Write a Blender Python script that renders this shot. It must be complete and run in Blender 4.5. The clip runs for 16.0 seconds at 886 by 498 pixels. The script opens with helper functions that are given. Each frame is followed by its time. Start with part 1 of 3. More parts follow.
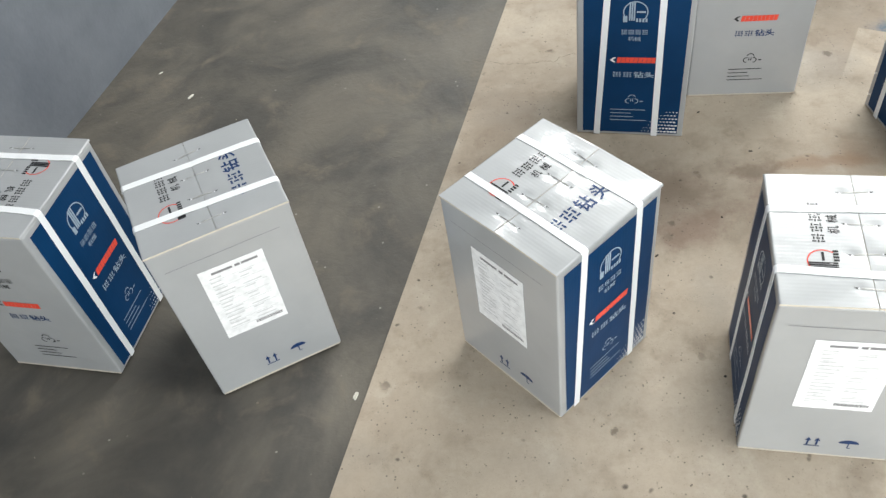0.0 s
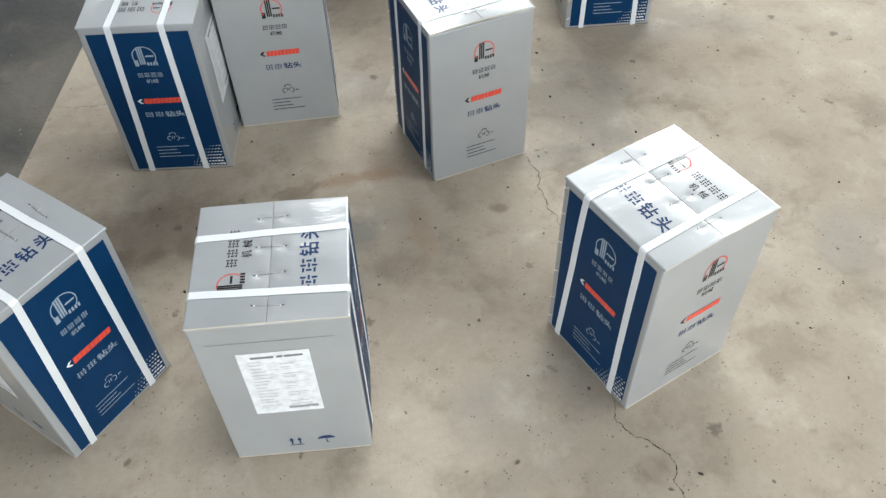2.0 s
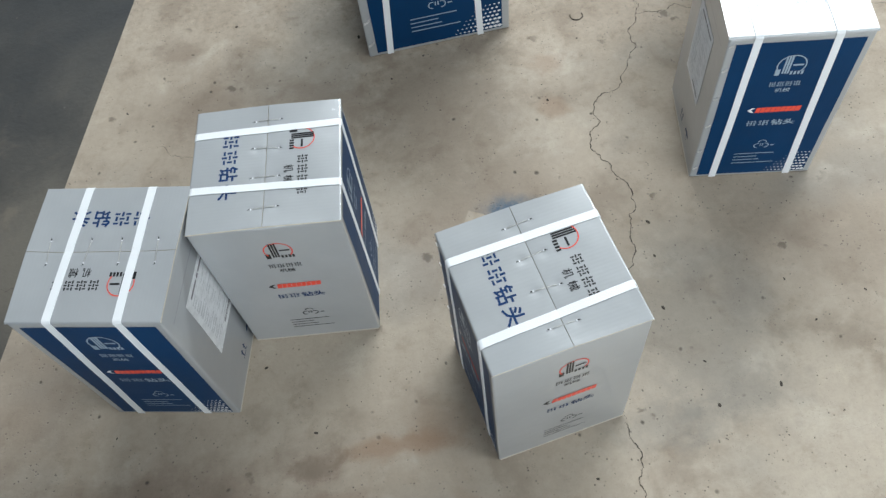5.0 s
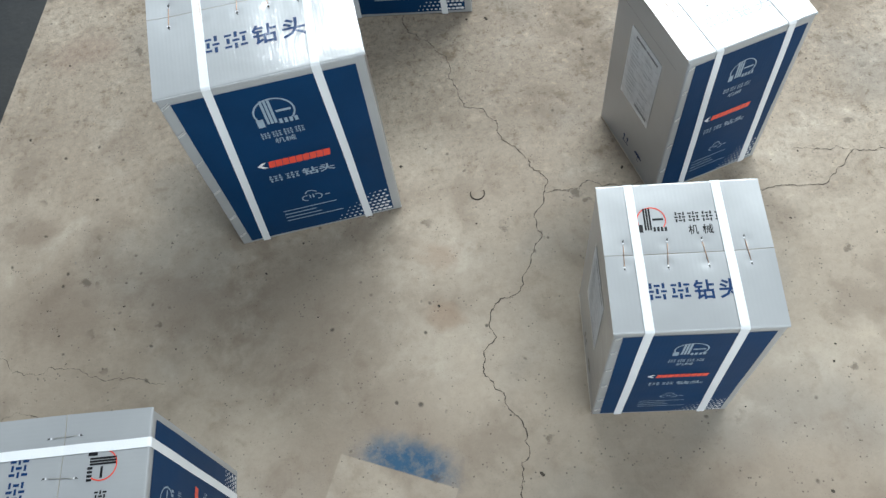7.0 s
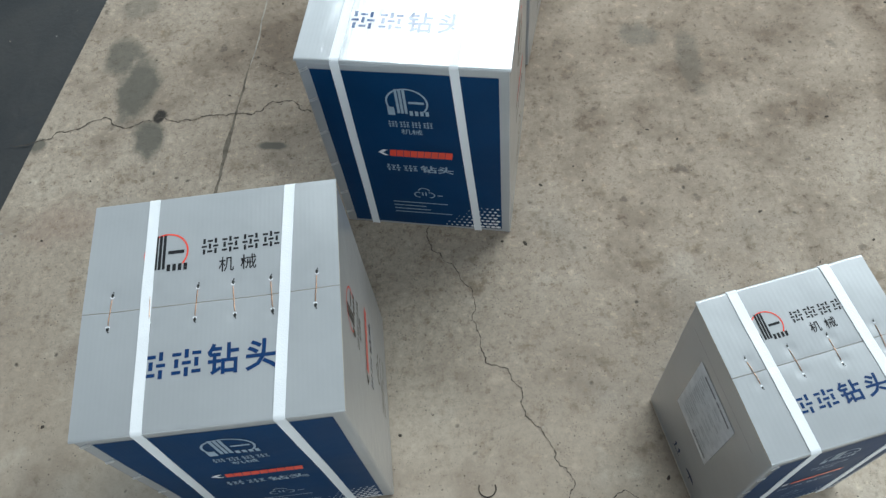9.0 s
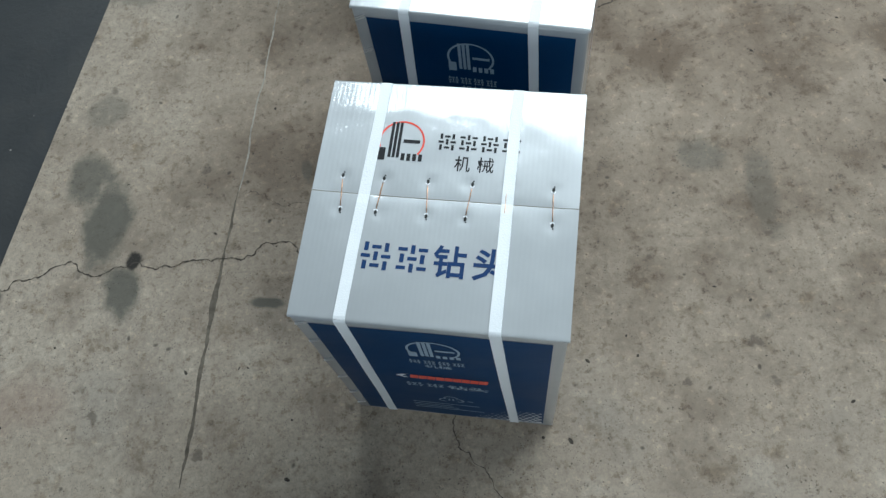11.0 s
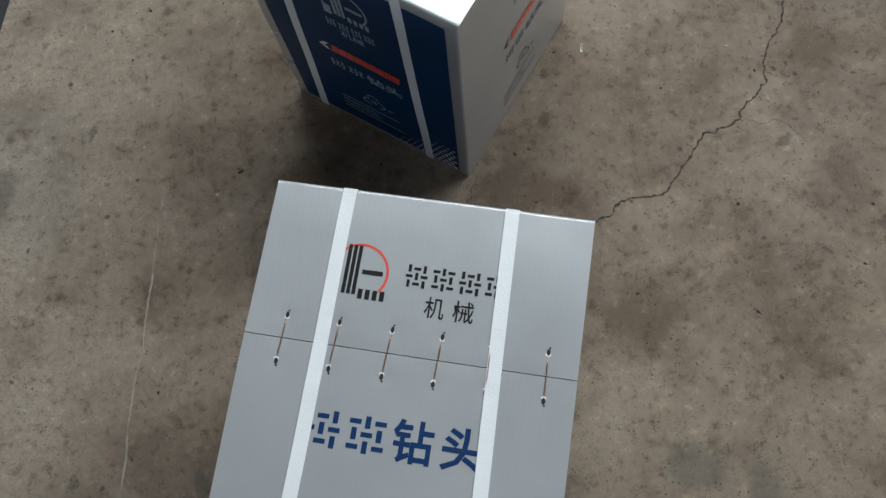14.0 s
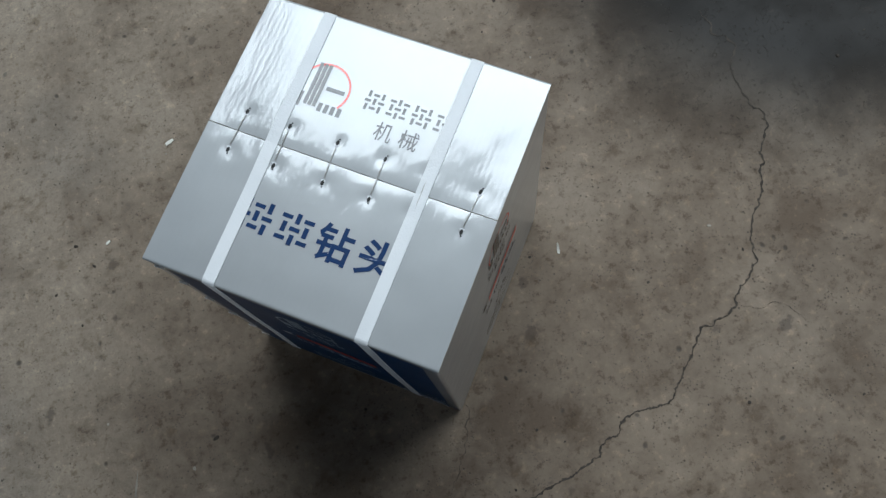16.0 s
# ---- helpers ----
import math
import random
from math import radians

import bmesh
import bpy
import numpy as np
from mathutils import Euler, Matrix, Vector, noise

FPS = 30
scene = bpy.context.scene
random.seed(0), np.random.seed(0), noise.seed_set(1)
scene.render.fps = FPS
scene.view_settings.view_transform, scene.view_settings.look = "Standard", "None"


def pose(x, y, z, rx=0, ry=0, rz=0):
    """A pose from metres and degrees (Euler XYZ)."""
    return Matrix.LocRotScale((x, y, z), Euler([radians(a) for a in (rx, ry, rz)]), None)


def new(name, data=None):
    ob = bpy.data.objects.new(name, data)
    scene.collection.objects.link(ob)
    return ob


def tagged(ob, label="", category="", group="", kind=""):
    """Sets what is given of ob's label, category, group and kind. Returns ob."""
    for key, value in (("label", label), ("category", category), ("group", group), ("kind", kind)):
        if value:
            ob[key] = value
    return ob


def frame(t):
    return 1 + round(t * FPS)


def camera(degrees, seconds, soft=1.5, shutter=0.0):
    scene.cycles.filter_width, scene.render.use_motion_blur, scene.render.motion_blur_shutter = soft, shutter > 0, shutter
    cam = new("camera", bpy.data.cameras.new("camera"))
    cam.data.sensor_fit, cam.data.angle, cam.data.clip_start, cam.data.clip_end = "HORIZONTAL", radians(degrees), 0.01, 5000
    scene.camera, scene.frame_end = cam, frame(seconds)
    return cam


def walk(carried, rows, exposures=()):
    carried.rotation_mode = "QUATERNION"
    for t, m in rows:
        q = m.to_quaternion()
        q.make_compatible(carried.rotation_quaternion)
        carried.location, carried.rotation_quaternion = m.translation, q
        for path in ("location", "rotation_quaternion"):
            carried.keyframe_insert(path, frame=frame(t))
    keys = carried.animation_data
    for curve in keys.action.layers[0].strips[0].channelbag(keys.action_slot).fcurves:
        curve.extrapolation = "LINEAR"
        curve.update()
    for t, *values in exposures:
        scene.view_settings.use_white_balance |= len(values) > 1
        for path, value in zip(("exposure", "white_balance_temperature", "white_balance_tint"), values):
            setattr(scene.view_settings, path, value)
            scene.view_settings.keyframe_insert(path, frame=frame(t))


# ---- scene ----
cam = camera(56.81, 16.0, 1.4)
PATH = [
    (0.0, pose(0.1349, 0.0110, 1.4268, 41.605, 7.042, -0.873)),
    (0.5, pose(0.3002, -0.0104, 1.4235, 41.330, 5.284, -5.615)),
    (1.0, pose(0.4914, -0.0484, 1.4308, 41.309, 3.072, -9.667)),
    (1.5, pose(0.6487, -0.1038, 1.4610, 41.440, 1.881, -13.126)),
    (2.0, pose(0.7298, -0.1219, 1.4883, 41.419, 1.171, -15.542)),
    (2.5, pose(0.7811, -0.0261, 1.5102, 38.298, 2.530, -18.088)),
    (3.0, pose(0.8420, 0.1887, 1.5577, 35.330, 2.954, -18.749)),
    (3.5, pose(0.9175, 0.3758, 1.5687, 32.313, 3.021, -17.325)),
    (3.7, pose(0.9627, 0.4645, 1.5909, 31.349, 3.522, -15.178)),
    (5.8, pose(1.1040, 1.2066, 1.6004, 29.406, 4.909, -10.617)),
    (6.0, pose(1.1607, 1.2806, 1.5958, 28.770, 4.593, -10.796)),
    (6.5, pose(1.3082, 1.4035, 1.6453, 27.597, 4.506, -11.052)),
    (7.0, pose(1.4058, 1.5061, 1.6558, 27.546, 4.574, -11.584)),
    (7.5, pose(1.4855, 1.6975, 1.6241, 28.631, 3.690, -12.411)),
    (8.0, pose(1.5303, 1.8604, 1.6187, 29.394, 3.098, -12.149)),
    (8.5, pose(1.5608, 2.0202, 1.6322, 28.788, 3.019, -6.731)),
    (9.0, pose(1.5634, 2.1603, 1.6137, 28.357, 4.195, -4.632)),
    (9.2, pose(1.5503, 2.2213, 1.5996, 28.134, 4.623, -4.649)),
    (11.3, pose(1.5782, 2.8566, 1.5538, 22.114, 4.824, -5.208)),
    (11.5, pose(1.5854, 2.9173, 1.5291, 21.336, 4.762, -5.431)),
    (12.0, pose(1.5943, 3.0816, 1.4925, 19.357, 4.920, -7.948)),
    (12.5, pose(1.5776, 3.2042, 1.4688, 18.278, 4.160, -9.825)),
    (13.0, pose(1.6156, 3.3600, 1.4528, 16.714, 3.986, -9.925)),
    (13.5, pose(1.6817, 3.5049, 1.4741, 15.413, 3.492, -7.925)),
    (14.0, pose(1.7200, 3.6315, 1.4651, 15.461, 3.322, -7.343)),
    (14.5, pose(1.7368, 3.7767, 1.4549, 15.902, 3.168, -7.635)),
    (15.0, pose(1.7522, 3.8895, 1.4673, 16.335, 2.788, -8.430)),
    (15.5, pose(1.7761, 3.9770, 1.4746, 16.286, 3.451, -10.952)),
    (16.0, pose(1.7927, 4.0441, 1.4734, 15.801, 4.110, -15.920)),
]
EXPOSURE = (
    (0.0, 0.72, 6900, 10), (0.5, 0.54, 6800, 10), (1.5, 0.38, 6650, 9), (3.0, 0.20, 6450, 8), (6.0, 0.28, 6300, 7), (7.5, 0.13, 6200, 6),
    (9.0, -0.06, 6100, 4), (12.0, -0.58, 5900, 2), (12.5, -0.76, 6000, 3), (13.5, -0.84, 6300, 8), (14.5, -0.80, 6250, 7),
    (16.0, -1.06, 6000, 6),
)
walk(cam, PATH, EXPOSURE)

# ---- light: daylight strip and added fill strip in the shed roof, sky outside ----
ROOM_TURN = -15.3          # the shed's long side against the world's y
ROOF = 5.4


def room(xr, yr, z=0.0):
    """A place given along and across the shed."""
    a = radians(ROOM_TURN)
    return Vector((xr * math.cos(a) - yr * math.sin(a), xr * math.sin(a) + yr * math.cos(a), z))


world = bpy.data.worlds.new("sky")
scene.world = world
world.use_nodes = True
wn = world.node_tree.nodes
sky = wn.new("ShaderNodeTexSky")
sky.sky_type, sky.sun_disc, sky.sun_elevation, sky.sun_rotation = "NISHITA", False, radians(48), radians(30)
wn["Background"].inputs["Strength"].default_value = 0.1
world.node_tree.links.new(sky.outputs["Color"], wn["Background"].inputs["Color"])


def roof_light_panel(name, xr, yr, sx, sy, watts, colour):
    lamp = bpy.data.lights.new(name, "AREA")
    lamp.shape, lamp.size, lamp.size_y, lamp.energy, lamp.color = "RECTANGLE", sx, sy, watts, colour
    ob = new(name, lamp)
    ob.matrix_basis = Matrix.Translation(room(xr, yr, ROOF + 0.06)) @ pose(0, 0, 0, 0, 0, ROOM_TURN)
    return ob


# centre along the shed, width, west and east end, share of light
# the second strip is unseen fill, added to brighten the floor near the start
STRIPS = ((7.95, 2.45, -1.2, 6.4, 1.15), (1.0, 1.8, 1.0, 7.0, 0.18))
for mid, wide, west, east, share in STRIPS:
    roof_light_panel("skylight_and_fill", (west + east) / 2, mid, east - west, wide, 900 * share, (0.93, 0.98, 1.0))

FILL_GAP = (-0.5, 5.0, 2.7)     # west and east side and head of an added opening behind the start
# added fill lamp behind the start, to brighten the faces turned south
fill_lamp = bpy.data.lights.new("south_fill", "AREA")
fill_lamp.shape, fill_lamp.size, fill_lamp.size_y = "RECTANGLE", FILL_GAP[1] - FILL_GAP[0], FILL_GAP[2]
fill_lamp.energy, fill_lamp.color = 118, (0.93, 0.98, 1.0)
mouth = new("south_fill", fill_lamp)
mouth.matrix_basis = Matrix.Translation(room((FILL_GAP[0] + FILL_GAP[1]) / 2, -1.52, FILL_GAP[2] / 2)) @ pose(0, 0, 0, 90, 0, ROOM_TURN)

# ---- materials ----


def material(name, rough=0.5, metal=0.0, spec=0.5, coat=0.0):
    m = bpy.data.materials.new(name)
    m.use_nodes = True
    b = m.node_tree.nodes["Principled BSDF"]
    b.inputs["Roughness"].default_value = rough
    b.inputs["Metallic"].default_value = metal
    b.inputs["Specular IOR Level"].default_value = spec
    b.inputs["Coat Weight"].default_value = coat
    return m


class Graph:
    """Short hand for building node graphs."""

    def __init__(self, m):
        self.t, self.bsdf = m.node_tree, m.node_tree.nodes["Principled BSDF"]

    def put(self, node, key, value):
        if isinstance(value, bpy.types.NodeSocket):
            self.t.links.new(value, node.inputs[key])
        else:
            node.inputs[key].default_value = value

    def coords(self):
        return self.t.nodes.new("ShaderNodeTexCoord").outputs["Object"]

    def noise(self, vec, scale, detail=4.0, rough=0.55, warp=0.0, colour=False):
        n = self.t.nodes.new("ShaderNodeTexNoise")
        self.put(n, "Vector", vec)
        for k, v in (("Scale", scale), ("Detail", detail), ("Roughness", rough), ("Distortion", warp)):
            n.inputs[k].default_value = v
        return n.outputs["Color" if colour else "Fac"]

    def math(self, op, a, b=0.0, clamp=False):
        n = self.t.nodes.new("ShaderNodeMath")
        n.operation, n.use_clamp = op, clamp
        self.put(n, 0, a)
        self.put(n, 1, b)
        return n.outputs[0]

    def vmath(self, op, a, b=(0, 0, 0)):
        n = self.t.nodes.new("ShaderNodeVectorMath")
        n.operation = op
        self.put(n, 0, a)
        self.put(n, 1, b)
        return n.outputs["Value" if op in ("LENGTH", "DOT_PRODUCT", "DISTANCE") else "Vector"]

    def ramp(self, x, lo, hi, to_lo=0.0, to_hi=1.0):
        n = self.t.nodes.new("ShaderNodeMapRange")
        n.interpolation_type = "SMOOTHSTEP"
        for k, v in ((0, x), (1, lo), (2, hi), (3, to_lo), (4, to_hi)):
            self.put(n, k, v)
        return n.outputs[0]

    def mix(self, fac, a, b, mode="MIX"):
        n = self.t.nodes.new("ShaderNodeMix")
        n.data_type, n.blend_type = "RGBA", mode
        self.put(n, 0, fac)
        for k, v in ((6, a), (7, b)):
            self.put(n, k, (*v, 1.0) if isinstance(v, tuple) and len(v) == 3 else v)
        return n.outputs[2]

    def voronoi(self, vec, scale, feature="F1"):
        n = self.t.nodes.new("ShaderNodeTexVoronoi")
        n.feature = feature
        self.put(n, "Vector", vec)
        n.inputs["Scale"].default_value = scale
        return n

    def stretch(self, vec, s):
        return self.vmath("MULTIPLY", vec, s)

    def bump(self, height, strength, dist, normal=None):
        n = self.t.nodes.new("ShaderNodeBump")
        self.put(n, "Height", height)
        n.inputs["Strength"].default_value, n.inputs["Distance"].default_value = strength, dist
        if normal is not None:
            self.put(n, "Normal", normal)
        return n.outputs["Normal"]

    def rand(self):
        return self.t.nodes.new("ShaderNodeObjectInfo").outputs["Random"]


def concrete():
    m = material("worn_concrete", 0.75, spec=0.3)
    g = Graph(m)
    p = g.coords()
    warp = g.vmath("ADD", p, g.stretch(g.vmath("SUBTRACT", g.noise(p, 5.0, 3, colour=True), (0.5, 0.5, 0.5)), (0.07, 0.07, 0.0)))
    big, mid, fine = g.noise(p, 1.3, 5, 0.6), g.noise(warp, 5.0, 6, 0.62), g.noise(p, 70.0, 4, 0.7)
    col = g.mix(g.ramp(big, 0.3, 0.7), (0.330, 0.272, 0.210), (0.430, 0.368, 0.292))
    along = g.vmath("DOT_PRODUCT", p, (0.26, 0.965, 0.0))
    worn = g.ramp(along, 2.3, 3.5)
    slow = g.noise(g.vmath("ADD", p, (7.0, 3.0, 0.0)), 2.6, 3, 0.5)
    col = g.mix(g.ramp(slow, 0.52, 0.70, 0.0, 0.55), col, (0.255, 0.235, 0.205))
    col = g.mix(g.math("MULTIPLY", g.ramp(mid, 0.50, 0.68), g.ramp(worn, 0.0, 1.0, 0.60, 0.75)), col, (0.225, 0.180, 0.138))
    col = g.mix(g.math("MULTIPLY", g.ramp(mid, 0.46, 0.28), 0.45), col, (0.50, 0.445, 0.365))
    grain = g.math("ADD", g.math("MULTIPLY", fine, 0.6), g.math("MULTIPLY", g.noise(p, 210.0, 3, 0.7), 0.4))
    col = g.mix(g.math("MULTIPLY", g.ramp(grain, 0.40, 0.66), g.ramp(worn, 0.0, 1.0, 0.20, 0.75)), col, (0.22, 0.185, 0.15))
    # dirtier bays, browner and greyer further in, with dimming light painted into the colour
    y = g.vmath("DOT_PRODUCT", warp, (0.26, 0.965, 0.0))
    dirt_and_shade = g.mix(g.ramp(mid, 0.34, 0.66), (0.205, 0.155, 0.110), (0.098, 0.067, 0.044))
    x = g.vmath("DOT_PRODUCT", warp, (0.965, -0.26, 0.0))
    col = g.mix(g.math("MULTIPLY", g.ramp(y, 2.8, 4.3, 0.0, 0.82), g.ramp(x, -0.45, 0.35, 0.35, 1.0)), col, dirt_and_shade)
    blot = g.noise(warp, 13.0, 6, 0.68)
    some = g.ramp(worn, 0.0, 1.0, 0.30, 0.80)
    col = g.mix(g.math("MULTIPLY", g.ramp(blot, 0.54, 0.70), some), col, (0.58, 0.53, 0.47), "MULTIPLY")
    col = g.mix(g.math("MULTIPLY", g.ramp(blot, 0.44, 0.30), some), col, (1.28, 1.27, 1.25), "MULTIPLY")
    # the worn bay is scuffed through to its aggregate
    scuff = g.noise(g.vmath("ADD", p, (2.0, 5.0, 0.0)), 46.0, 6, 0.72)
    col = g.mix(g.math("MULTIPLY", g.ramp(scuff, 0.53, 0.66), g.math("MULTIPLY", worn, 0.8)), col, (0.54, 0.49, 0.44), "MULTIPLY")
    col = g.mix(g.math("MULTIPLY", g.ramp(scuff, 0.45, 0.33), g.math("MULTIPLY", worn, 0.8)), col, (1.42, 1.37, 1.30), "MULTIPLY")
    rag = g.math("MULTIPLY", g.math("SUBTRACT", g.noise(warp, 17.0, 5, 0.65), 0.5), 2.2)
    # stains, dark patches and one painted soft shadow: centre, half sizes, turn, weight, colour
    brown, rust, grey, oil_and_shade, spot = (0.165, 0.122, 0.090), (0.25, 0.155, 0.095), (0.165, 0.160, 0.145), (0.018, 0.016, 0.014), (0.080, 0.076, 0.062)
    pink = (0.215, 0.145, 0.110)
    for cx, cy, rx, ry, weight, tone in (
            (0.42, 1.39, 0.27, 0.13, 0.42, brown), (0.378, 1.33, 0.036, 0.022, 0.6, brown), (0.453, 1.343, 0.03, 0.04, 0.5, brown), (0.555, 1.28, 0.075, 0.05, 0.55, pink),
            (0.276, 1.346, 0.042, 0.036, 0.65, brown), (0.255, 1.27, 0.02, 0.03, 0.5, brown), (0.854, 1.249, 0.06, 0.062, 0.6, grey), (0.901, 1.448, 0.11, 0.028, 0.55, rust),
            (0.741, 1.447, 0.06, 0.032, 0.65, brown), (0.99, 1.483, 0.06, 0.05, 0.3, rust), (0.744, 1.324, 0.10, 0.05, 0.4, pink), (1.223, 1.249, 0.018, 0.02, 0.6, brown),
            (1.015, 1.235, 0.03, 0.12, 0.25, rust), (0.553, 1.397, 0.07, 0.04, 0.4, brown), (0.371, 1.474, 0.09, 0.03, 0.35, brown), (0.22, 1.437, 0.06, 0.03, 0.4, brown),
            (0.95, 1.13, 0.07, 0.03, 0.3, brown), (1.42, 1.385, 0.11, 0.05, 0.35, grey), (1.62, 1.42, 0.09, 0.04, 0.25, grey),
            (0.765, 3.615, 0.058, 0.105, 0.85, spot), (0.71, 3.735, 0.045, 0.06, 0.75, spot), (0.805, 3.44, 0.042, 0.062, 0.85, spot), (0.834, 3.507, 0.018, 0.018, 0.95, oil_and_shade),
            (0.795, 4.28, 0.08, 0.08, 0.6, spot), (0.74, 3.90, 0.05, 0.05, 0.45, spot), (1.124, 3.387, 0.042, 0.010, 0.9, spot), (1.221, 3.677, 0.014, 0.028, 0.6, spot),
            (2.065, 3.61, 0.055, 0.04, 0.5, spot), (2.175, 3.51, 0.03, 0.11, 0.4, spot), (0.49, 2.67, 0.05, 0.06, 0.45, brown), (0.58, 2.42, 0.13, 0.09, 0.35, brown), (0.705, 2.88, 0.06, 0.05, 0.3, brown),
            (1.424, 2.221, 0.035, 0.035, 0.4, rust), (1.43, 2.371, 0.04, 0.035, 0.35, rust), (0.62, 3.21, 0.09, 0.06, 0.35, pink), (0.52, 3.46, 0.02, 0.02, 0.8, spot),
            (0.86, 2.36, 0.16, 0.10, 0.4, brown), (1.14, 2.30, 0.20, 0.22, 0.4, brown), (2.80, 4.99, 0.66, 0.58, 1.0, oil_and_shade),
            (1.55, 1.55, 0.14, 0.22, 0.3, grey), (0.15, 1.75, 0.12, 0.2, 0.3, brown), (2.0, 1.7, 0.3, 0.15, 0.25, brown)):
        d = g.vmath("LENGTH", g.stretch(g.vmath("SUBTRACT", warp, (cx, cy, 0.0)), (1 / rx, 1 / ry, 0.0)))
        # the largest patch stays smooth: a soft shadow painted into the floor colour
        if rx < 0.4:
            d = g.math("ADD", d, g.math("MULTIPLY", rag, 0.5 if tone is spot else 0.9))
        col = g.mix(g.math("MULTIPLY", g.ramp(d, 1.25 if tone in (spot, oil_and_shade) else 1.5, 0.65 if tone in (spot, oil_and_shade) else 0.35), weight if tone in (spot, oil_and_shade) else weight * 1.1), col, tone)
    # overspray of blue paint round a masked rectangle
    e1 = g.vmath("DOT_PRODUCT", g.vmath("SUBTRACT", p, (1.153, 1.969, 0.0)), (0.478, 0.878, 0.0))
    e2 = g.vmath("DOT_PRODUCT", g.vmath("SUBTRACT", p, (1.153, 1.969, 0.0)), (0.878, -0.478, 0.0))
    inside = g.math("MULTIPLY", g.ramp(e1, 0.002, -0.002), g.math("MULTIPLY", g.ramp(e2, -0.002, 0.002), g.ramp(e2, 0.252, 0.248)))
    s1 = g.math("MULTIPLY", g.math("SUBTRACT", e1, 0.012), 1 / 0.062)
    s2 = g.math("MULTIPLY", g.math("SUBTRACT", e2, 0.135), 1 / 0.115)
    far = g.math("SQRT", g.math("ADD", g.math("MULTIPLY", s1, s1), g.math("MULTIPLY", s2, s2)))
    spray = g.ramp(g.math("ADD", far, g.math("MULTIPLY", rag, 0.4)), 1.25, 0.35)
    spray = g.math("MULTIPLY", spray, g.ramp(g.noise(p, 45.0, 4, 0.7), 0.3, 0.6, 0.5, 1.0))
    grime = g.ramp(g.vmath("LENGTH", g.stretch(g.vmath("SUBTRACT", warp, (1.2, 1.88, 0.0)), (4.0, 4.0, 0.0))), 1.2, 0.5, 0.0, 0.35)
    outside = g.math("SUBTRACT", 1.0, inside)
    col = g.mix(g.math("MULTIPLY", grime, outside), col, brown)
    col = g.mix(g.math("MULTIPLY", g.math("MULTIPLY", spray, outside), 0.92), col, (0.018, 0.085, 0.165))
    # pits and dark flecks
    pits = g.math("MULTIPLY", g.ramp(g.voronoi(warp, 26.0).outputs["Distance"], 0.16, 0.04), g.ramp(g.noise(p, 11.0, 2), 0.52, 0.62))
    small = g.math("MULTIPLY", g.ramp(g.voronoi(p, 90.0).outputs["Distance"], 0.22, 0.08), g.ramp(g.noise(p, 23.0, 2), 0.50, 0.60))
    tiny = g.math("MULTIPLY", g.ramp(g.voronoi(p, 190.0).outputs["Distance"], 0.30, 0.12), g.ramp(g.noise(p, 30.0, 3), 0.48, 0.60))
    small = g.math("MAXIMUM", small, g.math("MULTIPLY", tiny, g.ramp(worn, 0.0, 1.0, 0.25, 0.9)))
    holes = g.math("MAXIMUM", pits, g.math("MULTIPLY", small, 0.8))
    col = g.mix(g.math("MULTIPLY", holes, 0.8), col, (0.06, 0.05, 0.042))
    # shallow chips filled with dirt
    chips = g.math("MULTIPLY", g.ramp(g.math("ADD", g.voronoi(warp, 10.0).outputs["Distance"], g.math("MULTIPLY", g.math("SUBTRACT", g.noise(p, 60.0, 3), 0.5), 0.35)), 0.15, 0.07), g.ramp(g.noise(p, 4.0, 2), 0.46, 0.56))
    col = g.mix(g.math("MULTIPLY", chips, 0.6), col, (0.075, 0.058, 0.045))
    # hair scratches
    streak = g.noise(g.stretch(g.vmath("ADD", p, g.stretch(g.noise(p, 2.0, 2, colour=True), (0.4, 0.4, 0.0))), (4.0, 60.0, 1.0)), 3.0, 3)
    col = g.mix(g.math("MULTIPLY", g.ramp(streak, 0.70, 0.78), 0.35), col, (0.17, 0.14, 0.11))
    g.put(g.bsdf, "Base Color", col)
    g.put(g.bsdf, "Roughness", g.ramp(mid, 0.3, 0.7, 0.62, 0.85))
    h = g.math("ADD", g.math("MULTIPLY", fine, 0.25), g.math("MULTIPLY", holes, -1.0))
    g.put(g.bsdf, "Normal", g.bump(h, 0.55, 0.004, g.bump(mid, 0.25, 0.01)))
    return m


def dark_concrete():
    m = material("dark_sealed_concrete", 0.5, spec=0.4)
    g = Graph(m)
    p = g.coords()
    big, mid, fine = g.noise(p, 2.2, 6, 0.62, 0.6), g.noise(p, 7.0, 6, 0.65, 0.4), g.noise(p, 80.0, 4, 0.7)
    col = g.mix(g.ramp(big, 0.32, 0.68), (0.056, 0.053, 0.048), (0.135, 0.120, 0.098))
    col = g.mix(g.math("MULTIPLY", g.ramp(mid, 0.52, 0.72), 0.7), col, (0.16, 0.135, 0.105))
    # the strip is blacker and cleaner further in
    y = g.vmath("DOT_PRODUCT", p, (0.26, 0.965, 0.0))
    col = g.mix(g.ramp(y, 2.0, 3.0, 0.0, 0.85), col, (0.020, 0.023, 0.026))
    specks = g.math("MULTIPLY", g.ramp(g.voronoi(p, 28.0).outputs["Distance"], 0.09, 0.05), g.ramp(g.noise(p, 9.0, 2), 0.55, 0.65))
    col = g.mix(g.math("MULTIPLY", specks, 0.6), col, (0.40, 0.38, 0.34))
    g.put(g.bsdf, "Base Color", col)
    g.put(g.bsdf, "Roughness", g.ramp(mid, 0.3, 0.7, 0.42, 0.68))
    g.put(g.bsdf, "Normal", g.bump(fine, 0.3, 0.003, g.bump(mid, 0.3, 0.01)))
    return m


